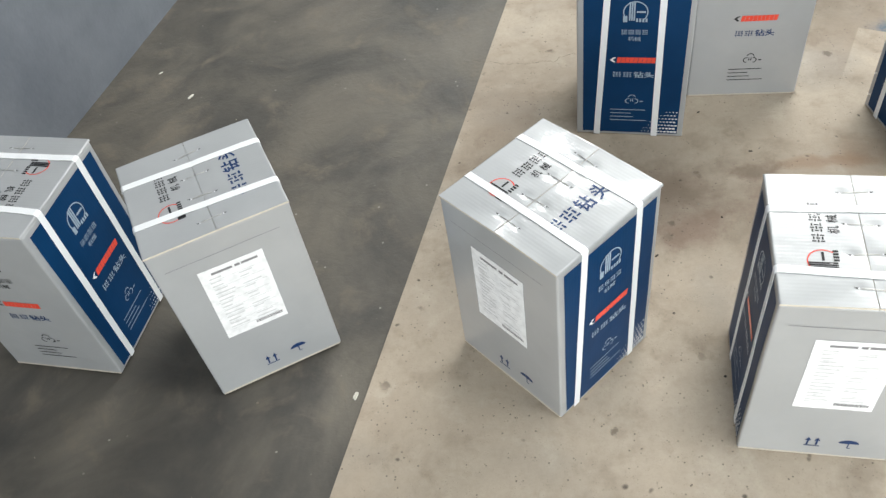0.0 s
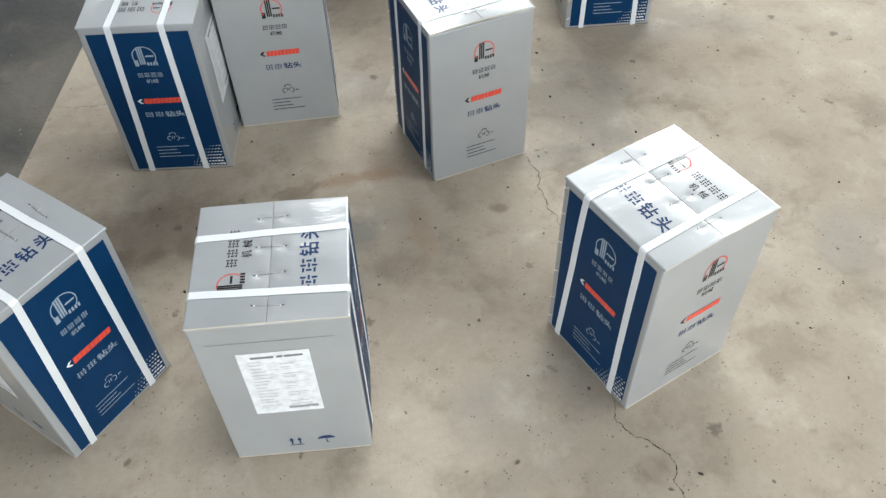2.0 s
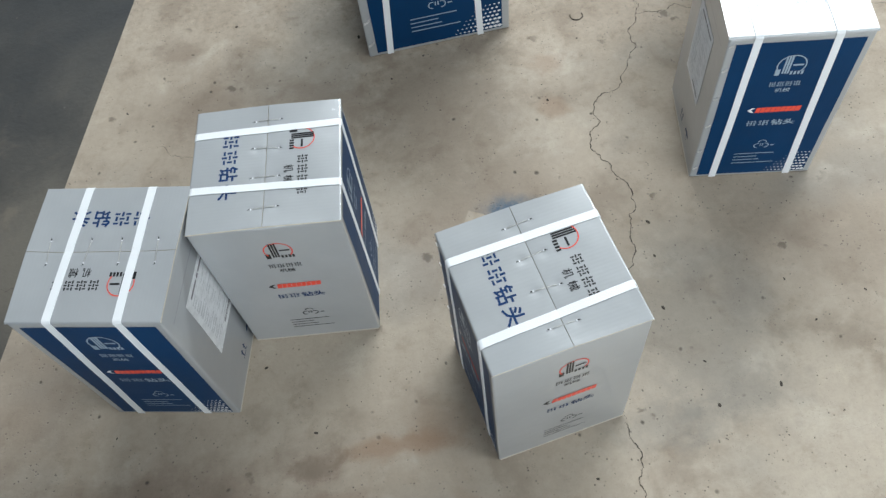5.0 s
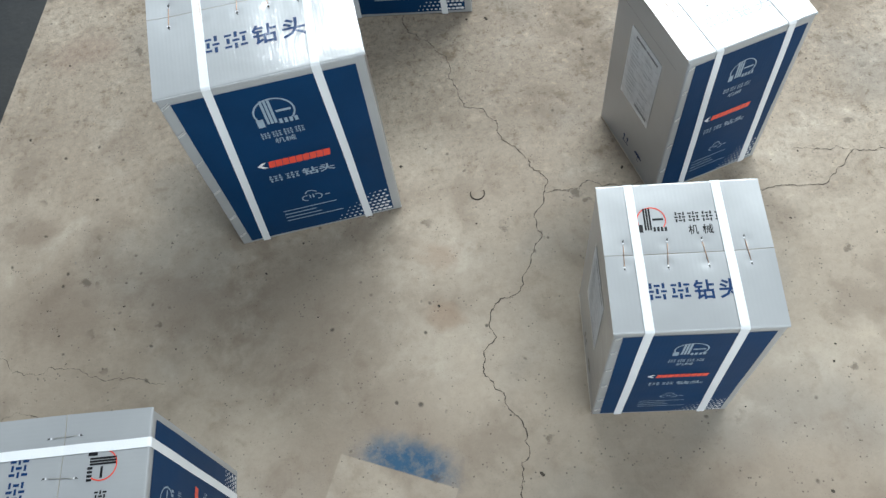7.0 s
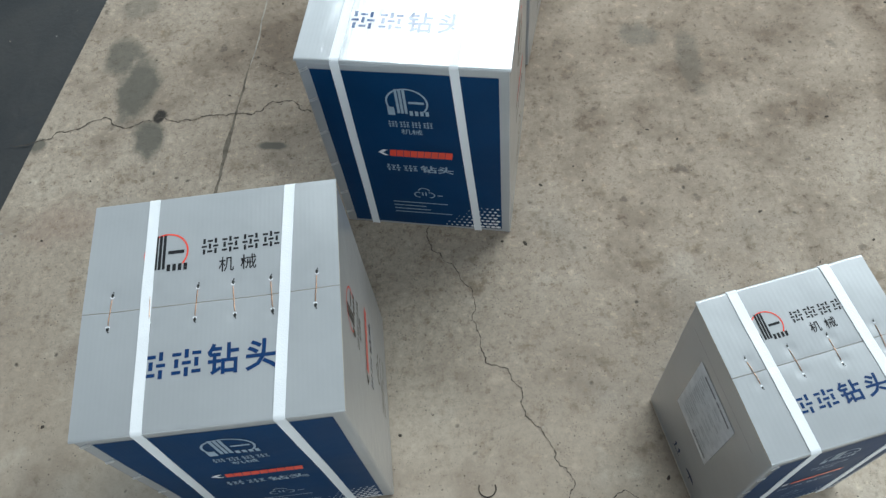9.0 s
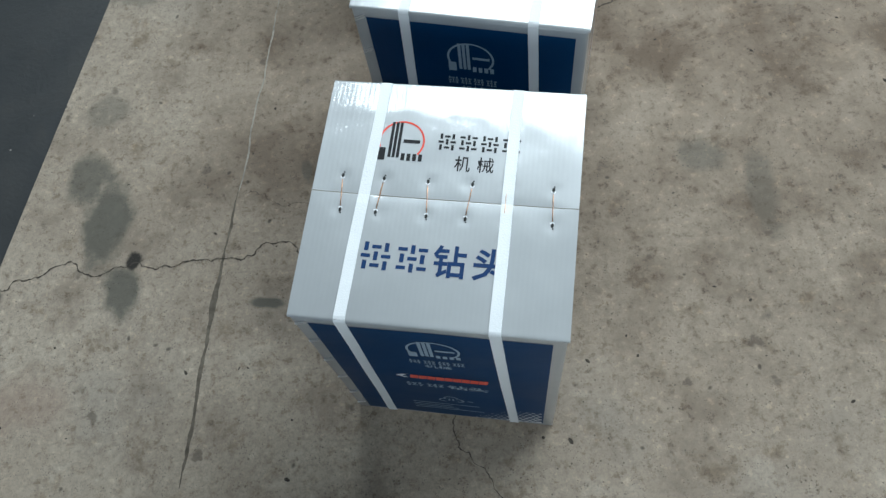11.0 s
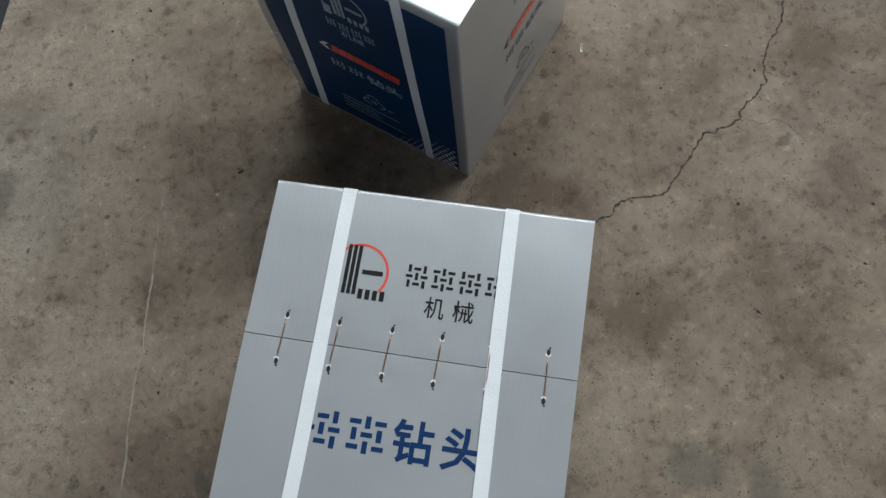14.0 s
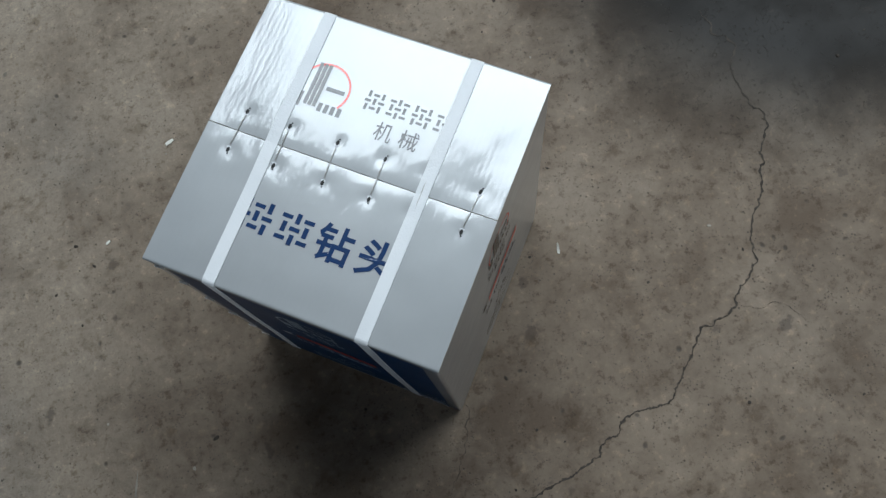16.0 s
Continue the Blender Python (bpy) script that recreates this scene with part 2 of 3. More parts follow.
def painted(name, lo, hi, rough=0.7, scale=3.0):
    m = material(name, rough, spec=0.3)
    g = Graph(m)
    p = g.coords()
    n = g.noise(p, scale, 6, 0.6)
    g.put(g.bsdf, "Base Color", g.mix(g.ramp(n, 0.3, 0.7), lo, hi))
    g.put(g.bsdf, "Normal", g.bump(g.noise(p, 60.0, 4), 0.25, 0.004, g.bump(n, 0.2, 0.01)))
    return m


def film_coat(g, p, under):
    """The clear film over print and board: glossy, faintly wrinkled."""
    g.bsdf.inputs["Coat Roughness"].default_value = 0.06
    g.bsdf.inputs["Coat IOR"].default_value = 1.65
    slow = g.noise(p, 9.0, 2, 0.5)
    ripple = g.noise(g.stretch(p, (5.0, 1.4, 1.4)), 24.0, 3, 0.6)
    crease = g.math("MULTIPLY", ripple, g.ramp(g.noise(p, 12.0, 2), 0.35, 0.65, 0.25, 1.0))
    g.put(g.bsdf, "Coat Normal", g.bump(crease, 0.30, 0.0022, g.bump(slow, 0.09, 0.006, under)))


def board(name, lo, hi, rough, spec, coat, flutes, metal):
    """Printed, film-laminated corrugated board: faint flutes and slow waves in the sheet."""
    m = material(name, rough, metal, spec, coat)
    g = Graph(m)
    p = g.coords()
    cloud = g.noise(p, 6.0, 5, 0.6)
    col = g.mix(g.ramp(cloud, 0.3, 0.7), lo, hi)
    g.put(g.bsdf, "Base Color", col)
    g.put(g.bsdf, "Roughness", g.ramp(cloud, 0.2, 0.8, rough * 0.92, rough * 1.08))
    wave = g.t.nodes.new("ShaderNodeTexWave")
    wave.bands_direction = "X"
    g.put(wave, "Vector", p)
    wave.inputs["Scale"].default_value, wave.inputs["Distortion"].default_value = 45.0, 0.6
    soft = g.bump(g.noise(g.stretch(p, (1.0, 0.5, 0.5)), 14.0, 3, 0.5), 0.12, 0.008)
    rib = g.bump(wave.outputs["Fac"], flutes, 0.0012, soft)
    g.put(g.bsdf, "Normal", rib)
    if coat:
        film_coat(g, p, rib)
    return m


def ink(name, colour, rough=0.4, spec=0.5, coat=0.0):
    m = material(name, rough, spec=spec, coat=coat)
    g = Graph(m)
    p = g.coords()
    n = g.noise(p, 60.0, 3)
    if coat:
        film_coat(g, p, None)
    g.put(g.bsdf, "Base Color", g.mix(g.ramp(n, 0.35, 0.75), colour, tuple(c * 0.85 + 0.004 for c in colour)))
    return m


def wire(name, colour, rough, metal=1.0):
    m = material(name, rough, metal=metal)
    g = Graph(m)
    g.put(g.bsdf, "Base Color", g.mix(g.noise(g.coords(), 120.0, 3), colour, tuple(c * 0.6 for c in colour)))
    return m


def strapping():
    m = material("white_woven_strap", 0.42, spec=0.45)
    g = Graph(m)
    p = g.coords()
    g.put(g.bsdf, "Base Color", g.mix(g.noise(p, 14.0, 4), (0.70, 0.72, 0.74), (0.82, 0.83, 0.84)))
    weave = g.voronoi(p, 420.0).outputs["Distance"]
    g.put(g.bsdf, "Normal", g.bump(weave, 0.25, 0.0008))
    return m


M_FLOOR, M_DARK = concrete(), dark_concrete()
M_WALL = painted("grey_blue_wall_paint", (0.130, 0.146, 0.170), (0.185, 0.202, 0.228))
M_SHED = painted("pale_sheet_cladding", (0.20, 0.21, 0.21), (0.26, 0.26, 0.25), 0.6, 1.0)
M_ROOF = painted("grey_roof_sheet", (0.15, 0.16, 0.17), (0.20, 0.21, 0.22), 0.6, 1.0)
M_BOARD = board("silver_grey_laminated_board", (0.358, 0.370, 0.379), (0.394, 0.406, 0.415), 0.32, 0.5, 0.7, 0.03, 0.14)
M_BLUE = board("blue_printed_board", (0.0018, 0.029, 0.086), (0.0026, 0.036, 0.106), 0.45, 0.12, 0.03, 0.03, 0.0)
M_EDGE = ink("raw_board_edge", (0.55, 0.50, 0.42), 0.8)
M_BLACK = ink("black_ink", (0.008, 0.008, 0.010), 0.5, 0.2, 0.7)
M_NAVY = ink("navy_ink", (0.0015, 0.030, 0.115), 0.5, 0.2, 0.7)
M_RED = ink("red_ink", (0.78, 0.075, 0.045), 0.5, 0.2, 0.7)
M_PALE = ink("pale_grey_ink", (0.30, 0.38, 0.46), 0.4)
M_WHITE = ink("white_ink", (0.75, 0.76, 0.78), 0.45)
M_PAPER = ink("label_paper", (0.80, 0.81, 0.82), 0.6)
M_PRINT = ink("label_print", (0.22, 0.22, 0.23), 0.6)
M_FAINT = ink("faint_label_print", (0.58, 0.59, 0.60), 0.6)
M_COPPER = wire("coppered_wire", (0.62, 0.36, 0.22), 0.35)
M_STEEL = wire("bright_wire", (0.92, 0.92, 0.91), 0.4, 0.55)
M_DULL = wire("dull_wire", (0.62, 0.60, 0.57), 0.4)
M_STRAP = strapping()
M_CRACK = painted("crack_dirt", (0.035, 0.029, 0.024), (0.075, 0.062, 0.050), 0.9, 40.0)
M_JOINT = painted("joint_filler", (0.075, 0.064, 0.050), (0.16, 0.135, 0.105), 0.9, 30.0)
M_SCAR = painted("pale_joint_mortar", (0.20, 0.18, 0.15), (0.34, 0.31, 0.26), 0.9, 30.0)
M_HOLE = ink("torn_hole", (0.01, 0.01, 0.01), 0.7)
M_GRIT = painted("concrete_grit", (0.12, 0.10, 0.08), (0.40, 0.36, 0.30), 0.9, 25.0)
M_CHIP = ink("pale_plastic_scrap", (0.72, 0.70, 0.62), 0.5)

# ---- mesh helpers ----


def mesh_object(name, verts, faces, mats, smooth=False, slots=None, parent=None):
    me = bpy.data.meshes.new(name)
    me.from_pydata([tuple(v) for v in verts], [], faces)
    for m in (mats if isinstance(mats, (list, tuple)) else [mats]):
        me.materials.append(m)
    for i, poly in enumerate(me.polygons):
        poly.use_smooth = smooth
        if slots:
            poly.material_index = slots[i]
    me.update()
    ob = new(name, me)
    if parent is not None:
        ob.parent = parent
    return ob


def slab(name, corners, z0, z1, mat, label="", category=""):
    """A prism over a polygon, given counter-clockwise."""
    n = len(corners)
    v = [(c[0], c[1], z0) for c in corners] + [(c[0], c[1], z1) for c in corners]
    f = [tuple(reversed(range(n))), tuple(range(n, 2 * n))]
    f += [(i, (i + 1) % n, n + (i + 1) % n, n + i) for i in range(n)]
    return tagged(mesh_object(name, v, f, mat), label, category, kind="structure")


def strip(x0, x1, y0, y1):
    return [room(x0, y0), room(x1, y0), room(x1, y1), room(x0, y1)]


# ---- the shed ----
WEST, EAST, SOUTH, NORTH, SEAM = -1.578, 12.0, -1.4, 13.0, -0.420
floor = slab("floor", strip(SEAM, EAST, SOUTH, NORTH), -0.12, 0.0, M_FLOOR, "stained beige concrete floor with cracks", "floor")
slab("floor_aisle", strip(WEST, SEAM, SOUTH, NORTH), -0.12, -0.004, M_DARK, "dark sealed concrete strip along the wall", "floor")
slab("wall_west", strip(WEST - 0.25, WEST, SOUTH - 0.25, NORTH + 0.25), -0.12, ROOF, M_WALL, "grey-blue painted plaster wall", "wall")
# the east and north walls are unseen, added to close in the light
slab("wall_east", strip(EAST, EAST + 0.25, SOUTH - 0.25, NORTH + 0.25), -0.12, ROOF, M_SHED, "unseen pale wall added to close the shed", "wall")


def unseen_wall():
    """An unseen wall added behind the start, with an opening for the fill lamp."""
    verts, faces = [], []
    for x0, x1, z0 in ((WEST, FILL_GAP[0], -0.12), (FILL_GAP[0], FILL_GAP[1], FILL_GAP[2]), (FILL_GAP[1], EAST, -0.12)):
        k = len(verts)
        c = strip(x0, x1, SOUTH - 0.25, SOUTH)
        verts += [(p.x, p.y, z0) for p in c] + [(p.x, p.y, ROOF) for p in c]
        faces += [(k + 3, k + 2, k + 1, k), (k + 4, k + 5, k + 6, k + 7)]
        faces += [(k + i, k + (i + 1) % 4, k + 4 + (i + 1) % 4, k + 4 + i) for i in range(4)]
    return tagged(mesh_object("wall_south", verts, faces, M_SHED), "unseen pale wall added with an opening for the fill lamp", "wall", kind="structure")


unseen_wall()
slab("wall_north", strip(WEST, EAST, NORTH, NORTH + 0.25), -0.12, ROOF, M_SHED, "unseen pale wall added to close the shed", "wall")


def ceiling():
    """The unseen roof sheet with its two strip openings, as one mesh."""
    verts, faces = [], []
    cuts = sorted((m - w / 2, m + w / 2, x0, x1) for m, w, x0, x1, s in STRIPS)
    spans, y = [], SOUTH - 0.25
    for a, b, west, east in cuts:
        spans.append((WEST - 0.25, EAST + 0.25, y, a))
        spans.append((WEST - 0.25, west, a, b))
        spans.append((east, EAST + 0.25, a, b))
        y = b
    spans.append((WEST - 0.25, EAST + 0.25, y, NORTH + 0.25))
    for x0, x1, y0, y1 in spans:
        k = len(verts)
        c = strip(x0, x1, y0, y1)
        verts += [(p.x, p.y, ROOF) for p in c] + [(p.x, p.y, ROOF + 0.15) for p in c]
        faces += [(k + 3, k + 2, k + 1, k), (k + 4, k + 5, k + 6, k + 7)]
        faces += [(k + i, k + (i + 1) % 4, k + 4 + (i + 1) % 4, k + 4 + i) for i in range(4)]
    return tagged(mesh_object("ceiling", verts, faces, M_ROOF), "unseen grey sheet roof with a daylight strip and an added fill strip", "ceiling", kind="structure")


ceiling()

# ---- cracks, joint and grit of the floor ----


def jagged(points, step, rough, rng):
    """A broken line through a few points, roughened by halving."""
    line = [Vector(p) for p in points]
    while max((b - a).length for a, b in zip(line, line[1:])) > step:
        out = [line[0]]
        for a, b in zip(line, line[1:]):
            d = b - a
            side = Vector((-d.y, d.x))
            out += [(a + b) / 2 + side * rng.uniform(-rough, rough), b]
        line = out
    return line


def crack(points, width, seed, mat=M_CRACK, name="crack", rough=0.2, z=0.0009):
    rng = random.Random(seed)
    line = jagged(points, 0.012, rough, rng)
    verts, faces, n = [], [], len(line)
    for i, p in enumerate(line):
        d = line[min(i + 1, n - 1)] - line[max(i - 1, 0)]
        side = Vector((-d.y, d.x)).normalized()
        taper = min(1.0, i / 6 + 0.25, (n - 1 - i) / 6 + 0.25)
        if mat is M_CRACK:
            w = width * taper * (0.2 + 0.6 * rng.random() ** 2)
        else:
            w = width * taper * max(0.12, 0.55 + 0.7 * noise.noise(Vector((p.x * 9, p.y * 9, seed))) + 0.25 * noise.noise(Vector((p.x * 70, p.y * 70, seed))))
        for s in (-1, 1):
            q = p + side * w * s * 0.5
            verts.append((q.x, q.y, z))
        if i:
            k = 2 * i
            faces.append((k - 2, k - 1, k + 1, k))
    ob = mesh_object(name, verts, faces, mat, parent=floor)
    return ob


CRACKS = (
    (((1.46, 3.16), (1.515, 3.01), (1.572, 2.85), (1.65, 2.70), (1.70, 2.56), (1.71, 2.47), (1.62, 2.28), (1.482, 2.094), (1.51, 1.98), (1.49, 1.80), (1.44, 1.66), (1.36, 1.41)), 0.0050),
    (((1.352, 1.405), (1.366, 1.333), (1.345, 1.25), (1.355, 1.18), (1.328, 1.086), (1.30, 0.90), (1.27, 0.62), (1.335, 0.47), (1.32, 0.36)), 0.0042),
    (((1.712, 2.472), (1.76, 2.464), (1.82, 2.478), (1.95, 2.44)), 0.0045),
    (((2.06, 2.40), (2.195, 2.352), (2.285, 2.344), (2.434, 2.407), (2.62, 2.37)), 0.0045),
    (((2.30, 2.452), (2.434, 2.407)), 0.0035),
    (((0.45, 3.47), (0.58, 3.495), (0.70, 3.518), (0.842, 3.503), (1.00, 3.485), (1.12, 3.516), (1.33, 3.50)), 0.0055),
    (((1.064, 3.64), (1.13, 3.616), (1.30, 3.59)), 0.0030),
    (((1.70, 3.93), (1.873, 4.014), (1.963, 4.037), (2.04, 4.09), (2.12, 4.10), (2.181, 4.17), (2.30, 4.252), (2.36, 4.347), (2.43, 4.46), (2.445, 4.60), (2.43, 4.80)), 0.0068),
    (((1.70, 4.04), (1.752, 4.132), (1.76, 4.20)), 0.0035),
    (((2.28, 4.235), (2.36, 4.20), (2.40, 4.15)), 0.0018),
    (((0.05, 2.02), (0.20, 1.98), (0.42, 1.99)), 0.0030),
    (((0.42, 2.35), (0.62, 2.27), (0.80, 2.20)), 0.0025),
    (((0.38, 2.20), (0.55, 2.16)), 0.0022),
)
for i, (pts, wide) in enumerate(CRACKS):
    crack(pts, wide * (1.0 if i in (5, 7) else 0.78), 40 + i)
crack(((0.95, 3.02), (0.985, 3.25), (1.001, 3.342), (1.013, 3.419), (1.037, 3.538), (1.062, 3.663)), 0.014, 90, M_JOINT, "control_joint", 0.03, 0.0006)
crack(((1.058, 3.645), (1.094, 3.842), (1.134, 4.046), (1.17, 4.24)), 0.006, 91, M_SCAR, "control_joint", 0.03, 0.0006)


def pebbles(name, count, size, mat, seed, zone, label):
    """Loose grit, one mesh of many flattened stones."""
    rng = random.Random(seed)
    verts, faces = [], []
    for _ in range(count):
        x, y = rng.uniform(zone[0], zone[1]), rng.uniform(zone[2], zone[3])
        x += 0.274 * (y - 0.726)
        r = size * (0.35 + rng.random() ** 3 * 1.6)
        turn, long = rng.uniform(0, 6.28), rng.uniform(1.0, 2.2)
        k, n = len(verts), 6
        for ring, (s, h) in enumerate(((1.0, 0.0), (0.75, 0.5))):
            for j in range(n):
                a = 6.2832 * j / n
                u, v = math.cos(a) * r * s * long * rng.uniform(0.8, 1.1), math.sin(a) * r * s * rng.uniform(0.8, 1.1)
                verts.append((x + u * math.cos(turn) - v * math.sin(turn), y + u * math.sin(turn) + v * math.cos(turn), h * r))
        faces += [(k + j, k + (j + 1) % n, k + n + (j + 1) % n, k + n + j) for j in range(n)]
        faces.append(tuple(range(k + n, k + 2 * n)))
    return tagged(mesh_object(name, verts, faces, mat), label, "grit", kind="stuff")


pebbles("floor_grit", 700, 0.0020, M_CRACK, 5, (-0.15, 2.6, 0.2, 5.2), "dark crumbs of grit scattered on the concrete")
pebbles("pale_grit", 260, 0.0018, M_GRIT, 6, (-1.0, 2.6, 0.2, 5.2), "pale crumbs of grit scattered on the floor")

# ---- the strapped boxes ----


class Box:
    """A strapped carton: its size, the waviness of its faces, and places on them."""

    def __init__(self, w, d, h, seed):
        self.w, self.d, self.h, self.seed = w, d, h, seed
        self.rng = random.Random(seed)
        self.shift = Vector((seed * 3.7, seed * 1.3, seed * 2.1))
        self.dents = [(self.rng.uniform(-0.4, 0.4) * w, self.rng.uniform(-0.4, 0.4) * d, self.rng.uniform(0.02, 0.05), self.rng.uniform(-0.0011, 0.0006)) for _ in range(5)]
        self.lift = self.rng.uniform(0.0010, 0.0045)
        self.staples = STAPLES_LARGE if w > 0.3 else STAPLES_SMALL
        self.frames = {
            "front": (Vector((0, -d / 2, 0)), Vector((1, 0, 0)), Vector((0, 0, 1)), Vector((0, -1, 0))),
            "back": (Vector((0, d / 2, 0)), Vector((-1, 0, 0)), Vector((0, 0, 1)), Vector((0, 1, 0))),
            "right": (Vector((w / 2, 0, 0)), Vector((0, 1, 0)), Vector((0, 0, 1)), Vector((1, 0, 0))),
            "left": (Vector((-w / 2, 0, 0)), Vector((0, -1, 0)), Vector((0, 0, 1)), Vector((-1, 0, 0))),
            "top": (Vector((0, 0, h)), Vector((1, 0, 0)), Vector((0, 1, 0)), Vector((0, 0, 1))),
        }

    def swell(self, p, up):
        """How far the sheet stands off its flat place."""
        q = p * 7.0 + self.shift
        s = (0.0009 if up else 0.0011) * noise.noise(q) + 0.0003 * noise.noise(q * 3.1)
        if up:
            edge = min(1.0, (self.d / 2 - abs(p.y)) / 0.05, (self.w / 2 - abs(p.x)) / 0.05)
            edge = max(0.0, edge)
            edge = edge * edge * (3 - 2 * edge)
            crease = 0.5 + 1.2 * abs(noise.noise(Vector((p.x * 16, self.seed * 5.1, 0.0 if p.y < 0 else 3.0))))
            s += edge * (0.0005 - 0.0010 * crease * math.exp(-abs(p.y) / 0.010))
            s += self.lift * max(0.0, 1 - abs(p.y) / (self.d * 0.5)) * abs(2 * p.x / self.w) ** 4
            for x, y, r, a in self.dents:
                s += edge * a * math.exp(-((p.x - x) ** 2 + (p.y - y) ** 2) / (r * r))
            for u in self.staples:
                for side in (-1, 1):
                    s -= edge * 0.0011 * math.exp(-((p.x - u * self.w) / 0.008) ** 2 - ((p.y - side * self.d * 0.07) / 0.008) ** 2)
        else:
            s -= 0.0006
        return s

    def on(self, face, a, b, off=0.0):
        o, ex, ey, n = self.frames[face]
        p = o + ex * a + ey * b
        return p + n * (self.swell(p, face == "top") + off)


STAPLES_LARGE = (-0.393, -0.233, -0.06, 0.09, 0.24, 0.414)
STAPLES_SMALL = (-0.38, -0.13, 0.10, 0.36)

# flat shapes: (points, faces) in metres on a face


def quad(x0, x1, y0, y1, nx=1, ny=1):
    pts = [(x0 + (x1 - x0) * i / nx, y0 + (y1 - y0) * j / ny) for j in range(ny + 1) for i in range(nx + 1)]
    return pts, [(j * (nx + 1) + i, j * (nx + 1) + i + 1, (j + 1) * (nx + 1) + i + 1, (j + 1) * (nx + 1) + i) for j in range(ny) for i in range(nx)]


def poly(points):
    return list(points), [tuple(range(len(points)))]


def arc(cx, cy, r, wide, a0, a1, n=40, flat=1.0):
    pts, faces = [], []
    for i in range(n + 1):
        a = radians(a0 + (a1 - a0) * i / n)
        for k in (r, r - wide):
            pts.append((cx + k * math.cos(a), cy + k * flat * math.sin(a)))
        if i:
            faces.append((2 * i - 2, 2 * i, 2 * i + 1, 2 * i - 1))
    return pts, faces


def disc(cx, cy, rx, ry, n=10, turn=0.0):
    return poly([(cx + rx * math.cos(6.2832 * i / n + turn), cy + ry * math.sin(6.2832 * i / n + turn)) for i in range(n)])


def joined(*shapes):
    pts, faces = [], []
    for p, f in shapes:
        k = len(pts)
        pts += p
        faces += [tuple(i + k for i in face) for face in f]
    return pts, faces


GLYPHS = {}


def lettering(text):
    """The outline of some words in the built-in font, scaled to one unit high."""
    if text not in GLYPHS:
        c = bpy.data.curves.new("words", "FONT")
        c.body, c.align_x, c.resolution_u, c.offset = text, "CENTER", 2, 0.022 if text[-1] in "钻头" else 0.006
        ob = bpy.data.objects.new("words", c)
        me = bpy.data.meshes.new_from_object(ob)
        v = [(p.co.x, p.co.y) for p in me.vertices]
        f = [tuple(p.vertices) for p in me.polygons]
        bpy.data.objects.remove(ob)
        bpy.data.curves.remove(c)
        bpy.data.meshes.remove(me)
        xs, ys = [p[0] for p in v], [p[1] for p in v]
        mx, my, s = (min(xs) + max(xs)) / 2, (min(ys) + max(ys)) / 2, 1 / (max(ys) - min(ys))
        GLYPHS[text] = ([((x - mx) * s, (y - my) * s) for x, y in v], f, (max(xs) - min(xs)) * s)
    return GLYPHS[text]


def words(text, x0, x1, y, high):
    pts, faces, wide = lettering(text)
    s = (x1 - x0) / wide
    return [((x0 + x1) / 2 + x * s, y + v * high) for x, v in pts], faces


def bars(x0, x1, y, high, count):
    """A brand name as plain blocks of short bars, one woven block to a sign."""
    step = (x1 - x0) / count
    out = []
    for i in range(count):
        a, b = x0 + step * (i + 0.08), x0 + step * (i + 0.92)
        low, top = y - high * 0.46, y + high * 0.46
        third, tall = (b - a) / 3, (top - low) / 3
        for r in range(3):
            for c in range(3):
                u, v = a + third * c, low + tall * r
                if (r + c + i) % 2:
                    out.append(quad(u + third * 0.04, u + third * 0.96, v + tall * 0.30, v + tall * 0.68))
                else:
                    out.append(quad(u + third * 0.28, u + third * 0.70, v + tall * 0.02, v + tall * 0.98))
    return joined(*out)


def emblem_bars(cx, cy, r):
    """Plain uprights and a foot bar, for the maker's mark."""
    out = [quad(cx + r * x, cx + r * (x + 0.13), cy - r * 0.80, cy + r * 0.93) for x in (-0.52, -0.34, -0.16)]
    out += [quad(cx + r * (0.06 + 0.25 * k), cx + r * (0.22 + 0.25 * k), cy - r * 0.92, cy - r * 0.58) for k in range(4)]
    out.append(quad(cx - r * 0.98, cx - r * 0.64, cy - r * 0.95, cy - r * 0.35))
    out.append(quad(cx + r * 0.08, cx + r * 0.80, cy - r * 0.06, cy + r * 0.10))
    return joined(*out)


def chevron(x, y, high, wide):
    return poly([(x, y), (x + wide, y + high / 2), (x + wide * 1.8, y + high / 2), (x + wide * 0.85, y), (x + wide * 1.8, y - high / 2), (x + wide, y - high / 2)])


def red_bar_shape(x0, x1, y, high):
    """The red brand name as a row of plain slanted blocks."""
    k, n, out = high * 0.5, 9, []
    step = (x1 - x0) / n
    for i in range(n):
        a, b = x0 + step * i, x0 + step * (i + (0.93 if i < n - 1 else 1.0))
        out.append(poly([(a, y - k), (b, y - k), (b + k * 0.25, y + k), (a + k * 0.25, y + k)]))
    return joined(*out)


def recycling(cx, cy, s):
    """A rounded triangular mark of three bent arrows, plain."""
    out = [arc(cx, cy + s * 0.20, s * 0.34, s * 0.075, 10, 170, 14), arc(cx - s * 0.30, cy - s * 0.16, s * 0.28, s * 0.075, 70, 280, 14),
           arc(cx + s * 0.30, cy - s * 0.16, s * 0.28, s * 0.075, -100, 110, 14),
           quad(cx - s * 0.13, cx - s * 0.06, cy - s * 0.22, cy + s * 0.10), quad(cx + s * 0.04, cx + s * 0.12, cy - s * 0.22, cy + s * 0.10),
           quad(cx + s * 0.70, cx + s * 0.98, cy - s * 0.22, cy - s * 0.12)]
    return joined(*out)


FINE_PRINT = ("emblem", "red_print", "brand_print", "small_print", "dot_pattern", "label_text", "label_heading", "barcode", "recycling_mark")


